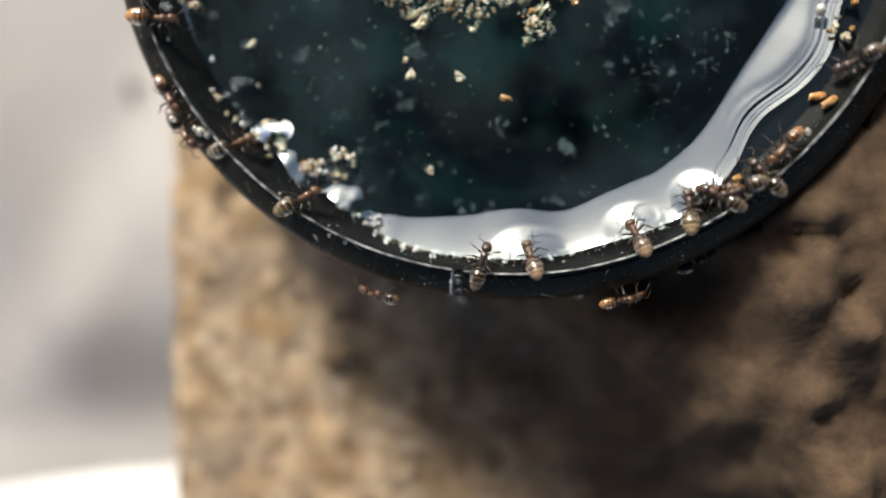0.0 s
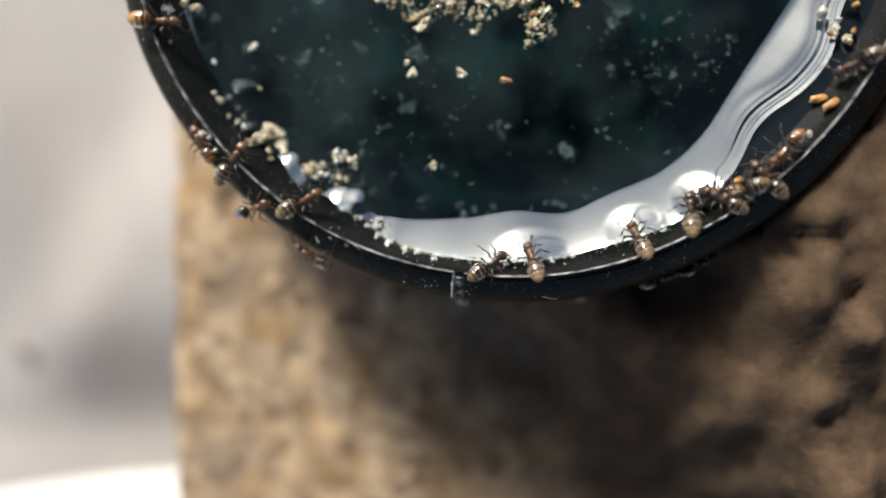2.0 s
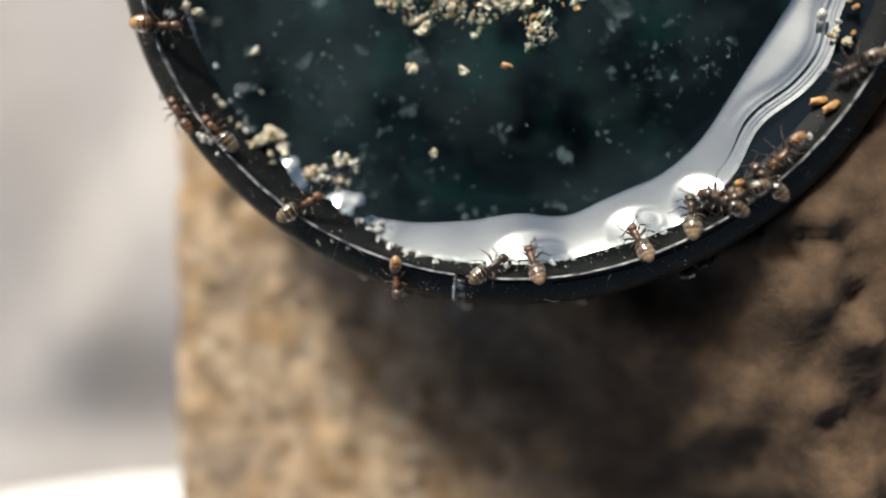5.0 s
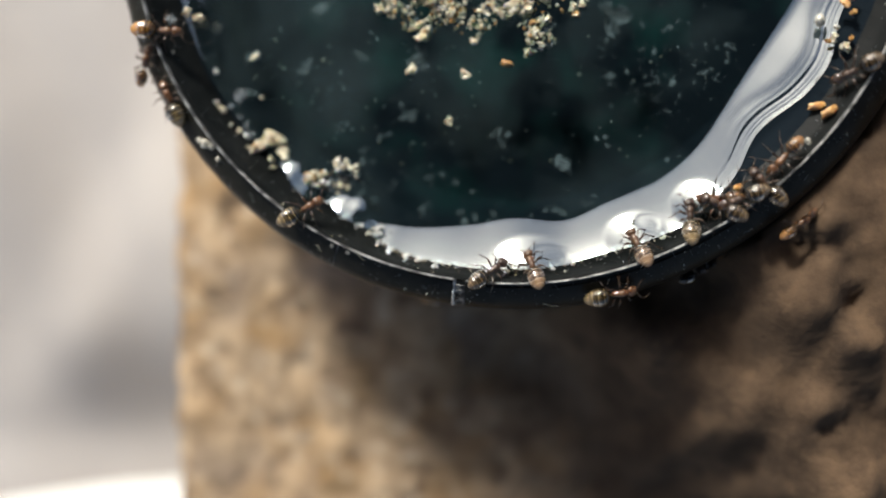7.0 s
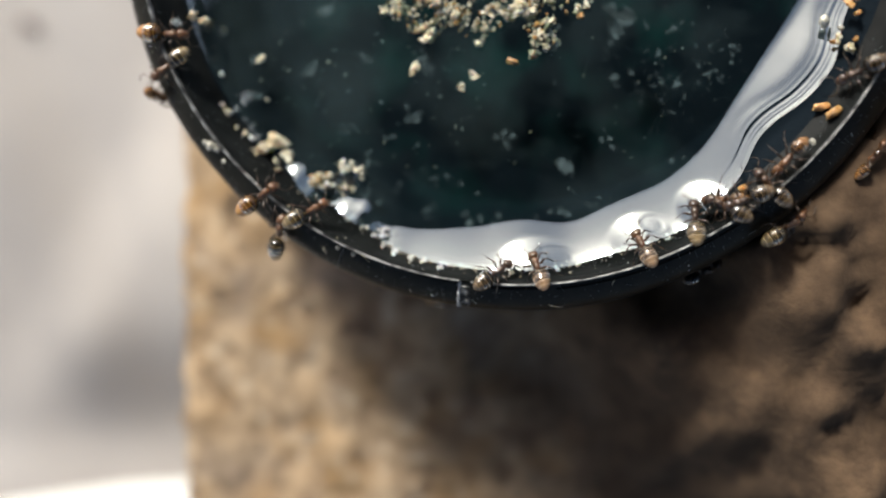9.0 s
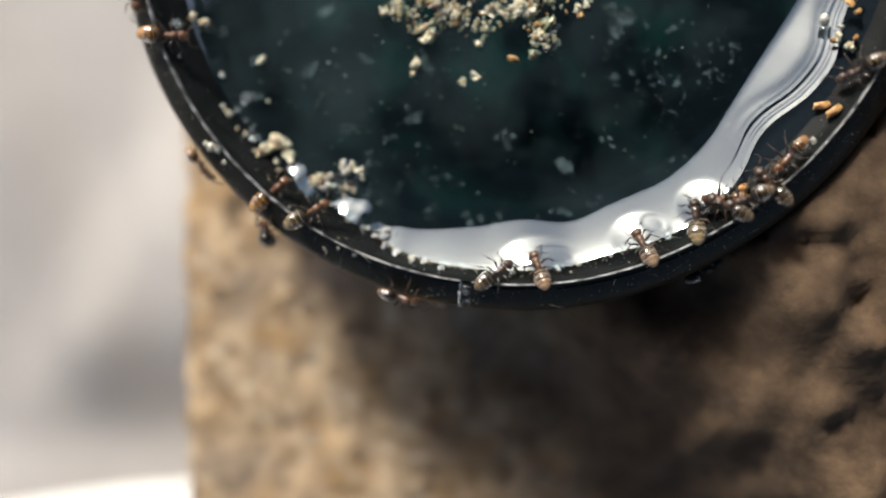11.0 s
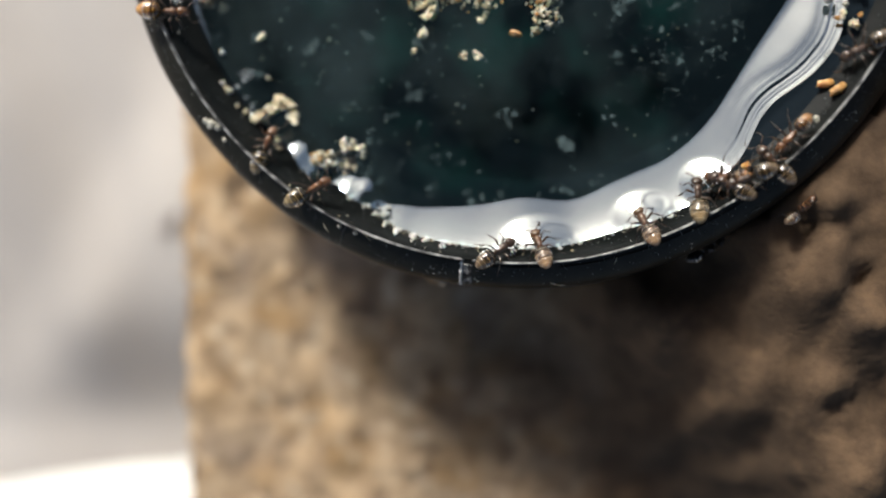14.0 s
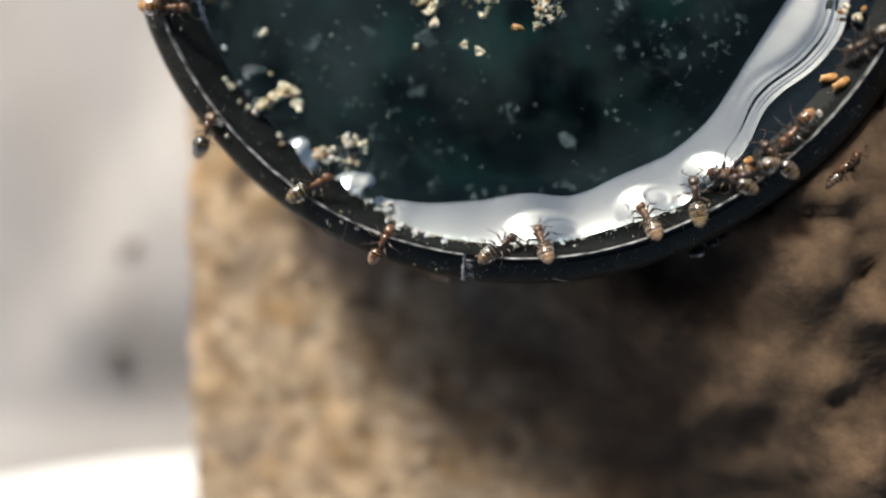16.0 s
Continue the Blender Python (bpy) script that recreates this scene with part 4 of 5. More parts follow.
for x, y, s, k in ((13.97, 9.46, 0.5, "cream"), (14.55, 8.85, 0.6, "cream"), (13.69, 9.17, 0.45, "amber"),
                   (14.95, 10.66, 0.6, "amber"), (13.24, 10.3, 0.8, "bead"), (14.5, 11.2, 0.7, "amber"), (14.95, 11.5, 0.5, "cream"), (14.85, 9.3, 0.6, "amber"), (14.1, 9.9, 0.4, "bead"), (13.95, 9.2, 0.35, "cream"), (9.11, 1.45, 1.1, "amber"), (12.75, 3.82, 0.7, "bead"), (11.0, 1.0, 0.8, "bead"),
                   (-21.95, 11.9, 0.8, "cream"), (-21.2, 11.6, 0.6, "cream"), (-22.9, 11.6, 0.4, "grey")):
    bit(k, x, y, 35.2, s)
# two amber seeds side by side on the shelf
for x, y, size, turn in ((13.14, 5.78, 1.0, 14), (13.68, 5.43, 1.05, 38)):
    seed_husk = new("seed", AMBER[1])
    seed_husk.matrix_basis = Matrix.LocRotScale(Vector((x, y, shelf_height(math.hypot(x - CAP_X, y - CAP_Y), math.atan2(y - CAP_Y, x - CAP_X)) + 0.25)) * MM,
                                                Euler((0.2, 0.1, radians(turn))), (size, size * 0.85, size))
    tagged(seed_husk, "glossy amber seed lying on the black shelf", "seed", "seeds on the rim")
# fine dust on the rim band and wall
vs, fs = [], []
for i in range(560):
    a = radians(rng.uniform(-175, -10))
    r = rng.choice((rng.uniform(22.0, 23.1), rng.uniform(22.0, 23.1), rng.uniform(22.0, 23.1), rng.uniform(20.9, 21.5)))
    z = float(np.interp(r, *zip(*sorted(OUTER[5:])))) if r > 21.9 else shelf_height(r, a)
    s = 0.03 + 0.05 * rng.random() ** 2
    x, y, b = CAP_X + r * math.cos(a), CAP_Y + r * math.sin(a), len(vs)
    vs += [(x + s, y, z), (x - s * 0.5, y + s * 0.8, z), (x - s * 0.5, y - s * 0.8, z), (x, y, z + s * 1.2)]
    fs += [(b, b + 1, b + 3), (b + 1, b + 2, b + 3), (b + 2, b, b + 3)]
tagged(new("rim_dust", mesh_from("rim_dust", vs, fs, [GRAIN_GREY, FROTH_WHITE], False, [int(i % 21 < 3) for i in range(len(fs))])), "specks of pale dust stuck on the black rim", "dust", kind="stuff")


# a few pale hairs on the rim
def build_fibre(points, thick):
    v, f = tube(points, [thick * k for k in (0.5, 1, 1, 0.8, 0.3)], 5)
    return tagged(new("fibre", mesh_from("fibre", v, f, GRAIN_GREY if thick < 0.02 else GRAIN_CREAM)), "short pale hair stuck on the black rim", "fibre", "hairs on the rim")


for x, y, ang, size, thick in ((-1.2, -4.95, -4, 1.3, 0.028), (2.2, -3.55, 70, 0.5, 0.02), (5.6, -2.05, -50, 0.5, 0.018), (6.55, -1.95, -60, 0.55, 0.018),
                               (-0.7, -3.85, -40, 0.6, 0.018), (-11.6, -2.2, -35, 0.7, 0.02), (-14.2, -1.7, -50, 0.6, 0.02), (9.6, -0.9, 40, 0.6, 0.016)):
    r = math.hypot(x - CAP_X, y - CAP_Y)
    z = float(np.interp(r, *zip(*sorted(OUTER[5:])))) if r > 21.9 else 36.0
    c, s = math.cos(radians(ang)), math.sin(radians(ang))
    build_fibre([(x + c * size * (k - 0.5), y + s * size * (k - 0.5) + 0.06 * math.sin(k * 6), z + 0.03 + 0.05 * math.sin(k * 3)) for k in (0, 0.25, 0.5, 0.75, 1)], thick)

# ---- what moves ----
# rows: seconds, degrees round the cap, way across the rim and down its wall, heading
RIM_WALKS = {
    "olive_walk": ("olive", [
        (0.00, -137.10, 21.08, 157), (0.50, -136.04, 20.88, 156), (1.00, -136.41, 20.59, 146), (1.50, -134.84, 21.30, 170), (2.00, -135.66, 21.61, 191), (2.50, -135.97, 20.99, 231), (3.00, -138.27, 20.86, 198), (3.50, -139.04, 20.83, 149), (4.20, -139.72, 20.85, 160), (4.70, -141.19, 21.18, 226), (5.20, -142.66, 21.52, 293), (6.30, -150.07, 22.36, 268), (7.00, -150.65, 22.54, 266), (7.50, -153.95, 21.76, 264), (8.00, -155.90, 21.85, 321), (8.50, -155.80, 21.84, 356), (9.00, -155.30, 22.13, 370), (9.20, -155.12, 21.98, 375), (9.70, -159.16, 22.23, 324), (10.20, -163.20, 22.49, 273), (11.00, -171.87, 22.56, 272), (16.00, -175.99, 22.66, 276)]),
    "ruddy_rim": ("ruddy", [
        (0.00, -148.80, 22.63, 89), (0.50, -145.32, 22.81, 90), (1.00, -142.70, 22.61, 103), (1.50, -141.38, 22.41, 106), (1.67, -141.37, 22.47, 158), (1.83, -141.35, 22.53, 210), (2.00, -141.34, 22.60, 261), (2.50, -142.85, 22.51, 293), (3.00, -144.19, 22.36, 319), (3.50, -144.76, 22.53, 323), (4.00, -142.67, 22.69, 318), (4.20, -142.23, 22.64, 312), (5.20, -149.27, 22.61, 259), (6.30, -156.21, 22.82, 231), (6.50, -156.09, 23.08, 236), (7.00, -156.92, 22.80, 227), (7.50, -159.06, 21.78, 219), (7.75, -158.16, 22.46, 288), (8.00, -157.26, 23.14, 357), (8.50, -152.82, 23.28, 403), (9.00, -153.55, 23.78, 364), (9.20, -153.35, 23.96, 363), (9.75, -149.37, 23.95, 402), (10.30, -145.38, 23.95, 440), (11.30, -140.61, 23.44, 451), (11.37, -140.65, 23.51, 401), (11.43, -140.69, 23.57, 351), (11.50, -140.72, 23.64, 301), (12.00, -141.83, 23.46, 262), (12.50, -143.33, 23.72, 273), (12.85, -146.67, 26.61, 273), (13.20, -150.00, 29.50, 273), (16.00, -155.00, 29.50, 273)]),
    "brown_wall": ("brown", [
        (0.00, -108.13, 23.41, 278), (0.50, -109.89, 23.78, 270), (1.00, -113.76, 23.23, 264), (1.50, -118.76, 22.83, 264), (2.00, -119.14, 23.28, 269), (2.33, -119.08, 23.23, 326), (2.67, -119.02, 23.19, 382), (3.00, -118.96, 23.15, 439), (4.00, -113.61, 22.65, 444), (4.20, -112.75, 22.71, 448), (4.60, -108.50, 24.98, 448), (5.00, -104.25, 27.24, 448), (5.40, -100.00, 29.50, 448), (16.00, -100.00, 29.50, 448)]),
    "brown_visitor": ("brown", [
        (0.00, -143.32, 22.95, 93), (0.50, -137.49, 22.96, 87), (1.00, -133.55, 22.83, 89), (1.50, -128.96, 23.07, 89), (2.00, -128.99, 22.91, 149), (2.50, -128.48, 22.66, 143), (3.00, -124.23, 21.60, 144), (3.50, -120.65, 21.26, 151), (3.75, -120.57, 21.70, 196), (4.00, -120.48, 22.13, 240), (4.07, -119.80, 22.30, 300), (4.13, -119.11, 22.47, 359), (4.20, -118.43, 22.65, 418), (4.53, -115.62, 24.93, 418), (4.87, -112.81, 27.22, 418), (5.20, -110.00, 29.50, 418), (16.00, -112.00, 29.50, 418)]),
    "ruddy_climber": ("ruddy", [
        (0.00, -108.00, 29.50, 151), (2.50, -108.00, 29.50, 151), (2.65, -109.61, 26.80, 151), (2.80, -111.22, 24.10, 151), (3.00, -111.09, 23.25, 141), (3.50, -105.55, 22.34, 158), (4.00, -107.38, 21.79, 195), (4.20, -106.76, 21.63, 192), (4.47, -106.60, 22.00, 133), (4.73, -106.43, 22.36, 75), (5.00, -106.27, 22.72, 16), (5.27, -105.18, 24.98, 16), (5.53, -104.09, 27.24, 16), (5.80, -103.00, 29.50, 16), (16.00, -103.00, 29.50, 16)]),
    "ruddy_under": ("ruddy", [
        (0.00, -74.50, 23.32, 84), (0.50, -72.75, 23.65, 85), (1.00, -72.25, 23.74, 84), (1.50, -71.15, 24.30, 96), (2.00, -68.39, 26.40, 93), (2.30, -67.20, 28.00, 93), (2.60, -66.00, 29.50, 93), (16.00, -64.00, 29.50, 93)]),
    "pale_walker": ("olive", [
        (0.00, -95.00, 29.50, 86), (5.30, -95.00, 29.50, 86), (5.47, -93.75, 27.34, 86), (5.63, -92.49, 25.19, 86), (5.80, -91.24, 23.03, 86), (6.30, -87.81, 22.96, 86), (6.50, -83.51, 22.96, 87), (7.00, -75.12, 22.90, 85), (7.50, -65.14, 22.93, 95), (8.00, -62.25, 22.93, 100), (8.50, -62.55, 23.40, 91), (9.00, -51.39, 23.18, 83), (9.20, -50.26, 23.15, 85), (10.00, -42.94, 23.68, 81), (10.50, -37.40, 24.09, 77), (10.75, -35.20, 26.80, 77), (11.00, -33.00, 29.50, 77), (16.00, -30.00, 29.50, 77)]),
    "ruddy_runner": ("ruddy", [
        (0.00, -78.00, 29.50, 88), (5.40, -78.00, 29.50, 88), (5.57, -76.42, 27.32, 88), (5.73, -74.84, 25.14, 88), (5.90, -73.26, 22.96, 88), (6.30, -67.20, 23.02, 92), (6.50, -61.59, 23.04, 90), (7.00, -49.61, 23.42, 80), (7.50, -38.77, 23.16, 99), (8.00, -39.81, 22.98, 110), (8.50, -38.52, 23.58, 104), (9.00, -37.99, 23.62, 98), (9.80, -31.65, 23.63, 92), (11.00, -25.57, 22.85, 96), (16.00, -26.05, 23.03, 96)]),
    "brown_runner": ("brown", [
        (0.00, -112.00, 29.50, 93), (10.50, -112.00, 29.50, 93), (10.63, -110.52, 27.39, 93), (10.77, -109.04, 25.28, 93), (10.90, -107.56, 23.17, 93), (11.30, -101.3, 22.95, 83), (11.50, -99.9, 23.2, 98), (12.00, -89.82, 23.42, 92), (12.50, -70.14, 23.35, 88), (13.00, -62.48, 23.55, 84), (13.50, -55.29, 23.73, 85), (14.00, -50.64, 23.69, 65), (14.50, -50.01, 23.88, 67), (15.00, -48.47, 23.64, 80), (15.50, -48.02, 23.81, 68), (16.00, -44.10, 23.80, 81)]),
    "amber_visitor": ("amber", [
        (0.00, -132.00, 29.50, 189), (7.60, -132.00, 29.50, 189), (7.73, -130.90, 27.37, 189), (7.87, -129.80, 25.23, 189), (8.00, -128.69, 23.10, 189), (8.50, -129.70, 22.70, 180), (9.00, -130.66, 21.87, 166), (9.20, -130.66, 21.78, 166), (11.30, -130.18, 21.06, 170), (11.50, -129.91, 20.77, 165), (11.70, -129.56, 21.43, 113), (11.90, -129.20, 22.09, 61), (12.10, -128.85, 22.75, 9), (12.33, -129.23, 25.00, 9), (12.57, -129.62, 27.25, 9), (12.80, -130.00, 29.50, 9), (16.00, -132.00, 29.50, 9)]),
    "olive_visitor": ("olive", [
        (0.00, -128.00, 29.50, 186), (8.00, -128.00, 29.50, 186), (8.30, -126.79, 26.56, 186), (8.60, -125.58, 23.62, 186), (9.00, -125.83, 22.91, 196), (9.20, -125.99, 22.79, 196), (11.30, -128.22, 23.40, 188), (11.50, -127.81, 22.83, 188), (12.00, -127.98, 22.65, 208), (12.50, -130.06, 21.61, 210), (13.00, -133.14, 21.17, 211), (13.50, -133.87, 20.57, 204), (14.00, -133.81, 20.64, 199), (14.50, -134.21, 21.29, 259), (15.00, -137.65, 22.61, 298), (15.20, -144.48, 23.09, 274), (15.40, -146.44, 22.30, 216), (15.60, -145.27, 21.79, 195), (15.80, -145.41, 22.19, 205), (16.00, -141.57, 22.81, 202)]),
    "ruddy_late": ("ruddy", [
        (0.00, -104.00, 29.50, 179), (14.90, -104.00, 29.50, 179), (15.05, -106.41, 26.86, 179), (15.20, -108.82, 24.22, 179), (15.40, -108.94, 23.16, 184), (15.60, -109.41, 22.42, 189), (15.80, -110.48, 22.29, 172), (16.00, -110.16, 22.12, 170)]),
    "amber_late": ("ruddy", [
        (0.00, -176.90, 21.09, 97), (10.50, -171.82, 22.56, 97), (11.30, -164.42, 22.71, 84), (12.00, -158.44, 23.60, 83), (12.50, -152.96, 23.60, 93), (13.00, -148.54, 23.05, 94), (13.50, -144.36, 23.18, 94), (13.73, -144.57, 25.29, 94), (13.97, -144.79, 27.39, 94), (14.20, -145.00, 29.50, 94), (16.00, -140.00, 29.50, 94)]),
}
# rows: seconds, x, y on the pale cloth, heading
GROUND_WALKS = [
    [(0.00, -42.5, 11.2, -88), (0.50, -41.9, -2.8, -80), (1.00, -38.6, -11.1, -93), (1.50, -42.8, -20.4, -110), (2.10, -45.3, -29.7, -98), (3.00, -45.4, -38.2, -101), (16.00, -47.4, -40.5, -132)],
    [(0.00, -65.4, -10.9, -24), (1.00, -60.5, -13.1, -17), (2.00, -53.6, -14.6, -39), (3.00, -49.8, -21.9, -89), (4.00, -53.3, -31.2, -106), (5.00, -54.4, -37.9, -113), (16.00, -57.3, -41.0, -134)],
    [(0.00, -30.9, 11.5, -104), (13.00, -32.2, 6.6, -119), (14.00, -38.6, -2.3, -124), (14.50, -40.4, -5.5, -111), (15.00, -41.4, -9.5, -117), (15.40, -42.7, -9.9, -124), (16.00, -46.0, -16.3, -117)],
    [(0.00, -30.2, 19.4, -101), (14.00, -31.4, 13.8, -120), (14.60, -37.5, 6.6, -125), (15.20, -40.7, 0.7, -114), (15.60, -41.9, -3.1, -121), (16.00, -44.3, -5.4, -136)],
    [(0.00, -37.9, -20.5, -83), (0.50, -37.2, -26.8, -86), (0.90, -37.1, -32.8, -100), (16.00, -38.9, -36.6, -116)],
    [(0.00, -34.8, 11.6, -99), (1.00, -37.8, -8.3, -99), (1.50, -38.6, -12.8, -90), (2.00, -37.7, -19.6, -86), (2.50, -37.4, -29.2, -97), (16.00, -39.4, -34.3, -111)],
    [(0.00, -37.3, 30.2, -156), (7.40, -40.3, 28.9, -137), (8.00, -45.3, 22.7, -131), (8.50, -50.4, 17.5, -167), (9.00, -55.8, 20.3, -206), (9.60, -63.6, 24.1, -196), (16.00, -66.3, 23.4, -165)],
]
# rows: seconds, x, y on the block, heading
BLOCK_WALKS = [
    [(0.00, -16.1, -11.1, -166), (0.50, -22.0, -12.5, -148), (1.00, -25.6, -17.0, -119), (1.50, -27.2, -21.9, -104), (2.00, -27.9, -26.1, -109), (16.00, -29.3, -28.1, -127)],
]
# crumbs that drift on the liquid: seconds, x, y
DRIFTS = [
    ("amber", [(0, -3.46, 6.11), (1.5, -3.53, 7.02), (3.5, -3.51, 7.79), (7, -3.47, 8.71), (9, -3.41, 8.91), (12.5, -3.36, 9.16), (16, -3.35, 9.24)], 33.65),
    ("cream", [(0, -7.86, 2.08), (1.5, -7.71, 2.32), (3.5, -8.12, 3.12), (6.5, -7.08, 4.57), (7, -6.87, 5.50), (7.5, -6.80, 6.09), (8, -6.67, 6.77), (9, -6.41, 7.55), (12.5, -6.34, 7.91), (14.5, -6.38, 8.12), (16, -6.46, 8.40)], 33.65),
    ("cream", [(0, -6.04, 7.37), (3.5, -6.00, 7.92), (7, -5.81, 8.13), (9, -5.59, 8.17), (12.5, -5.50, 8.07), (16, -5.49, 7.98)], 33.65),
    ("cream", [(0, -8.88, 7.59), (3.5, -8.87, 8.05), (7, -8.93, 8.57), (9, -9.01, 8.83), (12.5, -8.89, 9.25), (16, -8.08, 9.74)], 33.65),
    ("scrap", [(0, -17.93, 4.20), (3.5, -17.96, 4.23), (7, -17.98, 4.31), (9, -18.08, 4.28), (12.5, -17.96, 4.39), (13, -18.04, 4.89), (14, -17.77, 5.22), (14.5, -17.52, 5.42), (16, -17.63, 5.73)], 33.8),
    ("flake", [(0, -0.02, 3.25), (6.5, -0.31, 2.96), (9, -0.43, 2.82), (12.5, -0.50, 2.82), (16, -0.57, 2.77)], 32.6),
]
BULGE = -17.08, 4.51
# two drinkers that shift: abdomen and head, before and after
SHIFT_DUSKY = (-4.84, -3.97, -4.35, -2.21), (-4.9, -3.5, -3.7, -2.63)
SHIFT_BEIGE = (6.5, -0.89, 6.49, 0.69), (6.35, -1.35, 6.1, 0.75)


def rim_pose(angle, way, heading):
    """A pose on the rim: the band up to 22.6, then round its edge and down the wall."""
    lean, r = 0.0, way
    if way <= 22.6:
        z = max(shelf_height(way, radians(angle)), 35.0) if way < 21.5 else float(np.interp(way, (21.5, 21.76, 22.0, 22.6), (35.6, 36.0, 35.6, 35.25)))
    else:
        turn = min((way - 22.6) / 0.7, math.pi / 2)
        lean, r = math.degrees(turn), 22.6 + 0.7 * math.sin(turn)
        z = 34.55 + 0.7 * math.cos(turn) - max(0.0, way - 22.6 - 0.7 * math.pi / 2)
    r += 0.6 * smoothstep(-122, -106, angle) * smoothstep(22.9, 23.5, way) * (1 - smoothstep(25, 26, way))
    a = radians(angle)
    # where the crust stands as high as the rim they step out on it
    lift = BLOCK_TOP + block_height(CAP_X + (r + 0.4) * math.cos(a), CAP_Y + (r + 0.4) * math.sin(a)) + 0.15 - z
    if way < 25 and lift > 0:
        z, lean = z + lift, lean * max(0.15, 1 - lift / 1.2)
    return Matrix.Translation(Vector((CAP_X + r * math.cos(a), CAP_Y + r * math.sin(a), z)) * MM) @ pose(0, 0, 0, 0, 0, angle) @ pose(0, 0, 0, 0, lean, 0) @ pose(0, 0, 0, 0, 0, heading)


def spots(rows, t):
    """Where a row list stands at t, for telling whether its owner is on the move."""
    ts = [r[0] for r in rows]
    return [float(np.interp(t, ts, [r[i] for r in rows])) for i in (1, 2)]


def swing_legs(ant, rows, pace):
    """Alternate the two leg tripods while the ant walks."""
    legs = [o for o in ant.children if o.name.startswith("leg")]
    times = [i * 0.15 for i in range(106)] + [16.0]
    moving = []
    for t in times:
        (a0, b0), (a1, b1) = spots(rows, max(0, t - 0.15)), spots(rows, min(16, t + 0.15))
        moving.append(min(1.0, math.hypot((a1 - a0) * pace, b1 - b0) / 0.12))
    for i, leg in enumerate(legs):
        base, side = leg.location.copy(), 1 if i % 2 else -1
        walk(leg, [(t, Matrix.Translation(base) @ pose(0, 0, 0, 0, 0, side * 17 * go * math.sin(k * math.pi * 0.75 + i)))
                   for k, (t, go) in enumerate(zip(times, moving))])


def wave_antennae(ant, seed):
    r = random.Random(seed)
    for head in [o for o in ant.children if o.name.startswith("head")]:
        for feeler in [o for o in head.children if o.name.startswith("antenna")]:
            base = feeler.location.copy()
            walk(feeler, [(min(16.0, i * 0.4), Matrix.Translation(base) @ pose(0, 0, 0, r.uniform(-8, 8), r.uniform(-14, 10), r.uniform(-12, 12))) for i in range(41)])


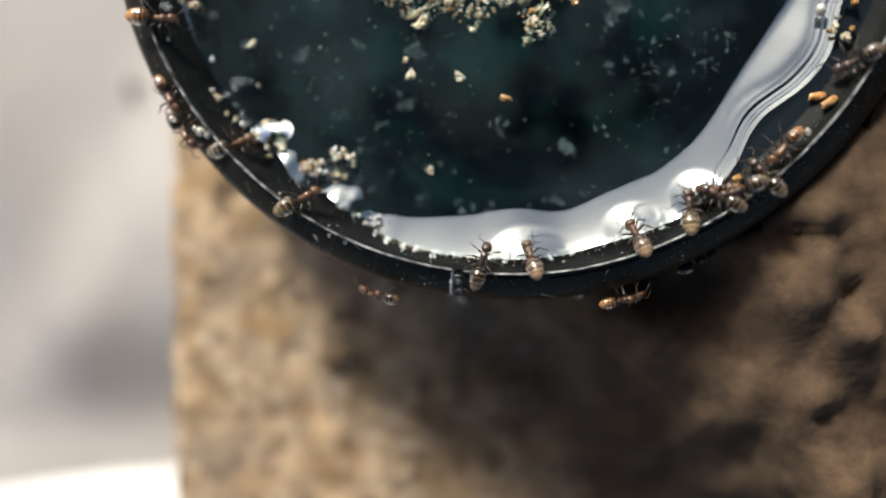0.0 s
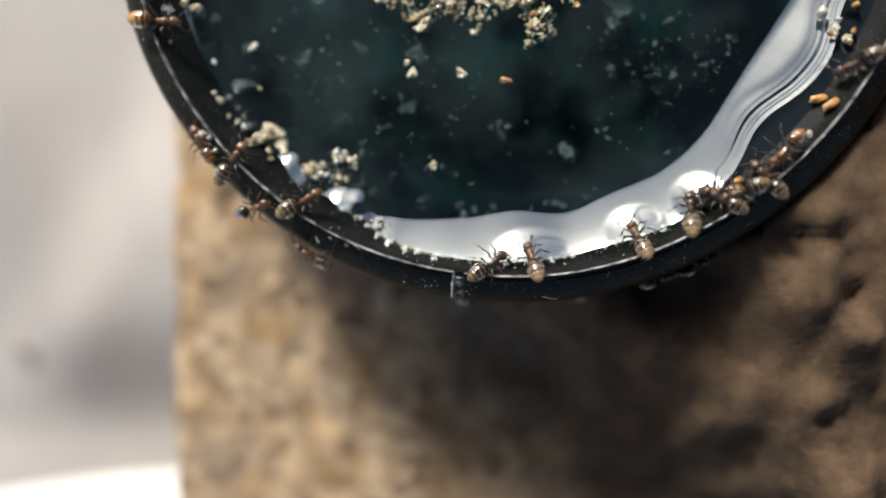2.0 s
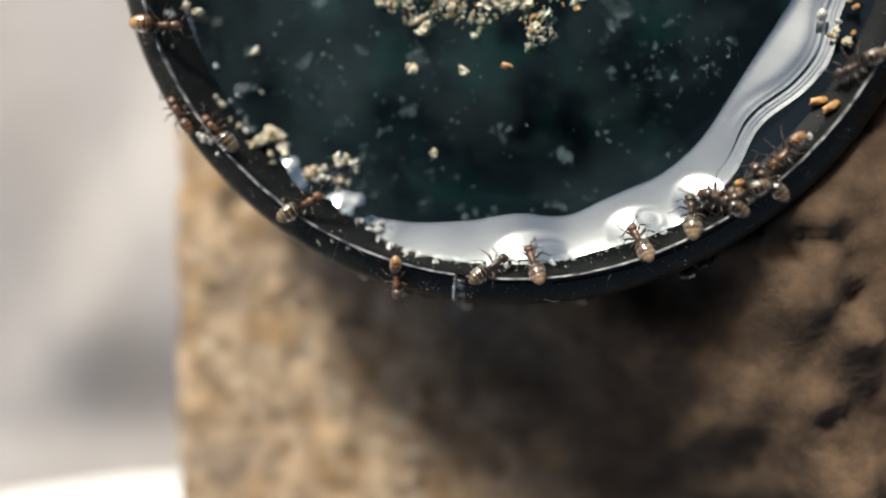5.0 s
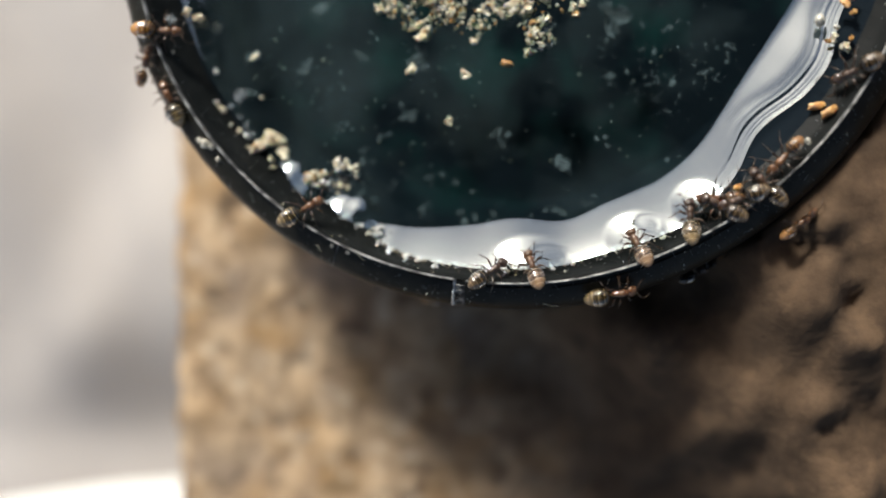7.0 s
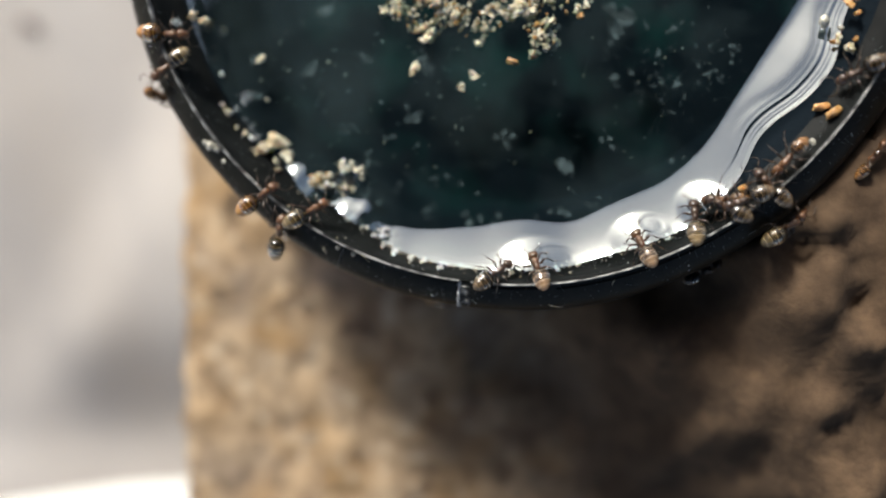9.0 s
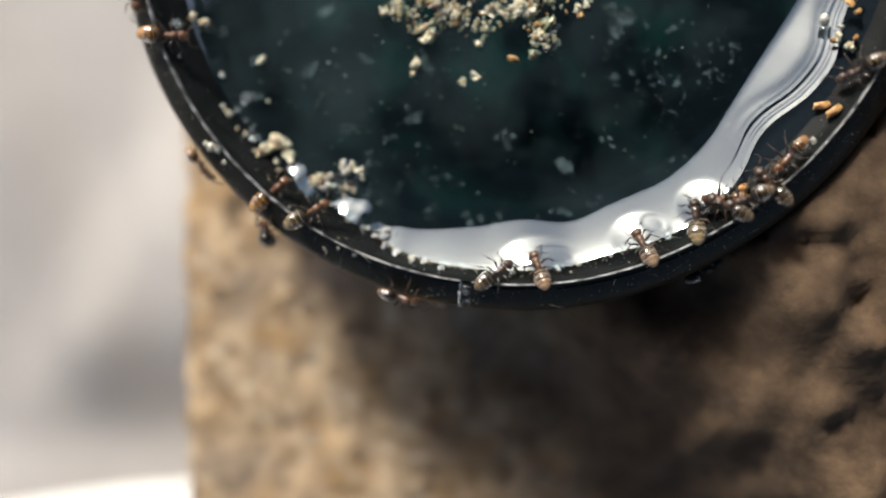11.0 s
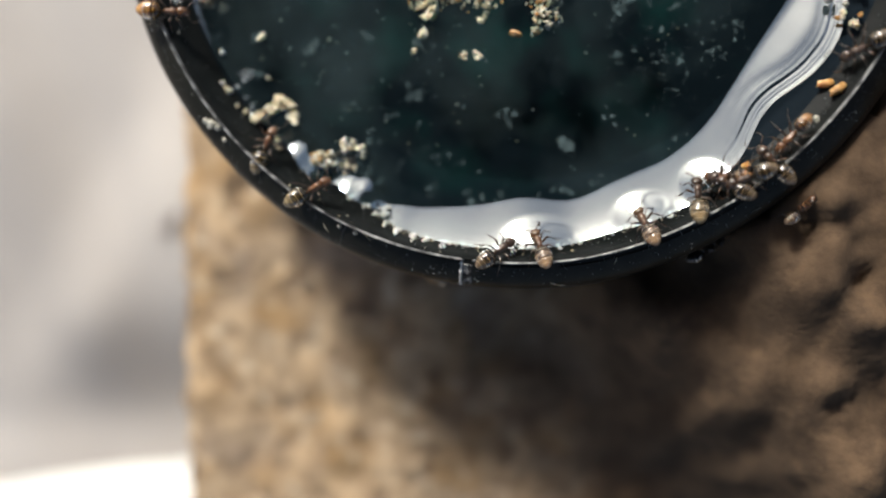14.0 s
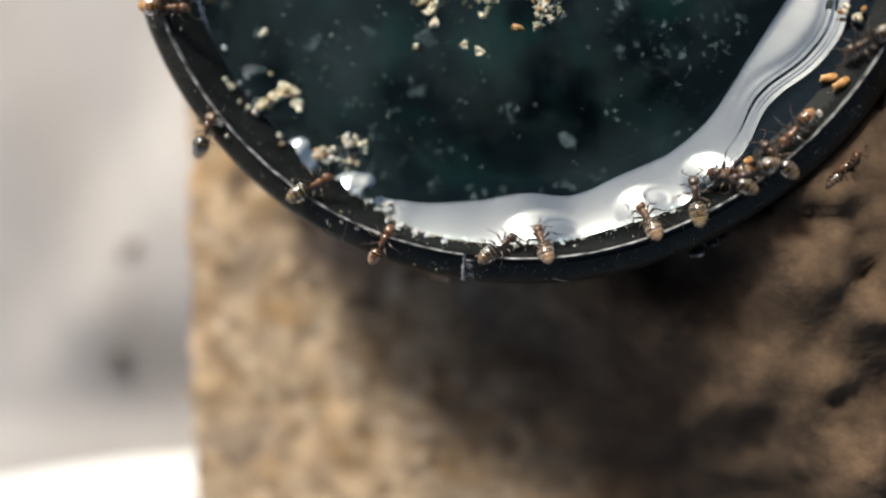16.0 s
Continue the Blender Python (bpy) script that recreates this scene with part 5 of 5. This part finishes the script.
def motions():
    seed = 0
    for kind, rows in RIM_WALKS.values():
        ant = ant_at(kind, rim_pose(*rows[0][1:]))
        tagged(ant, {"olive": "olive-gold ant with swollen abdomen walking on the rim", "ruddy": "reddish-orange ant walking along the black rim",
                     "brown": "slender brown ant running along the cap's wall", "amber": "ant with glossy amber abdomen visiting the rim"}[kind])
        walk(ant, [(r[0], rim_pose(*r[1:])) for r in rows])
        swing_legs(ant, rows, 0.4)
        wave_antennae(ant, seed)
        seed += 1
    hanger = ant_at("sooty", rim_pose(*HANGER))
    wave_antennae(hanger, 90)
    for rows in GROUND_WALKS:
        ant = ant_at("brown", pose(0, 0, 0))
        tagged(ant, "dark ant crossing the pale folded cloth", group="ants on the cloth")
        walk(ant, [(t, pose(x * MM, y * MM, ground_height(x, y) * MM, 0, 0, h)) for t, x, y, h in rows])
        swing_legs(ant, rows, 1.0)
    for rows in BLOCK_WALKS:
        ant = ant_at("brown", pose(0, 0, 0))
        tagged(ant, "dark ant running over the brown block", group="ants on the block")
        walk(ant, [(t, pose(x * MM, y * MM, (BLOCK_TOP + block_height(x, y) + 0.1) * MM, 0, 0, h)) for t, x, y, h in rows])
        swing_legs(ant, rows, 1.0)
    for ant in DRINKERS:
        seed += 1
        wave_antennae(ant, seed)
    dusky = ant_at("dusky", pose(0, 0, 0))
    one, two = (feeding_pose(*p, KINDS["dusky"][3], 36.45, dip) for p, dip in zip(SHIFT_DUSKY, (10, 26)))
    walk(dusky, [(0.0, one), (0.15, one), (0.4, two), (16.0, two)])
    beige = ant_at("beige", pose(0, 0, 0))
    one, two = (feeding_pose(*p, KINDS["beige"][3], 36.5, dip) for p, dip in zip(SHIFT_BEIGE, (30, 16)))
    walk(beige, [(0.0, one), (14.05, one), (14.4, two), (16.0, two)])
    bulge = build_bulge()
    x, y = BULGE
    walk(bulge, [(s, pose(x * MM, y * MM, (SYRUP_LEVEL + 0.3 - low) * MM, -21, -6, -6)) for s, low in ((0.0, 0.12), (0.6, 0.12), (0.9, 0.3), (1.1, 0.3), (1.35, 0.0), (1.75, 0.05), (2.1, 1.2), (3.0, 5.0), (16.0, 5.0))])
    for style, rows, z in DRIFTS:
        if style == "scrap":
            ob = build_scrap()
        elif style == "flake":
            ob = build_flake_star()
        else:
            ob = bit(style, rows[0][1], rows[0][2], z, 0.72)
        turn = ob.matrix_basis.to_3x3().normalized().to_4x4()
        walk(ob, [(t, Matrix.Translation(Vector((x, y, z)) * MM) @ turn) for t, x, y in rows])


def build_bulge():
    """A rigid swell of the liquid that clings to a drinking ant and then settles."""
    prof = [(1.3 * (1 - j / 24), 0.26 * math.cos(math.pi / 2 * (1 - j / 24)) ** 1.2 - 0.03) for j in range(24)] + [(0.005, 0.23)]
    v, f = lathe(prof, 64)
    v = [(x * 1.0, y * 0.62, z) for x, y, z in v]
    ob = new("syrup_bulge", mesh_from("syrup_bulge", v, [q[::-1] for q in f], SYRUP))
    ob.visible_shadow = False
    return tagged(ob, "raised bulge of clear syrup at a drinking ant", "syrup")


def build_scrap():
    """A pale torn scrap of shed skin afloat at the edge."""
    ob = tagged(new("pale_scrap"), "crumpled pale scrap floating at the syrup's edge", "scrap")
    r = random.Random(5)
    for i, (x, y, s) in enumerate(((0, 0, 1.0), (0.6, 0.4, 0.85), (1.15, 0.25, 0.7), (1.3, -0.4, 0.65), (-0.5, -0.4, 0.8))):
        p = part_of("lobe", CLUMP[i], ob)
        p.matrix_basis = Matrix.LocRotScale(Vector((x, y, 0)) * MM, Euler((r.uniform(0, 6), r.uniform(0, 6), 0)), (s, s, s))
    return ob


def build_flake_star():
    """A loose cluster of grey flakes."""
    ob = tagged(new("flake_cluster"), "loose cluster of grey flakes sunk in the syrup", "flake")
    r = random.Random(9)
    for i in range(12):
        p = part_of("flake_piece", GREY[i % 6], ob)
        a, q, s = r.uniform(0, 6.3), r.uniform(0, 0.55), r.uniform(0.3, 0.6)
        p.matrix_basis = Matrix.LocRotScale(Vector((q * math.cos(a), q * math.sin(a), r.uniform(-0.1, 0.1))) * MM, Euler((r.uniform(-0.5, 0.5), r.uniform(-0.5, 0.5), r.uniform(0, 6))), (s, s, s))
    return ob


motions()
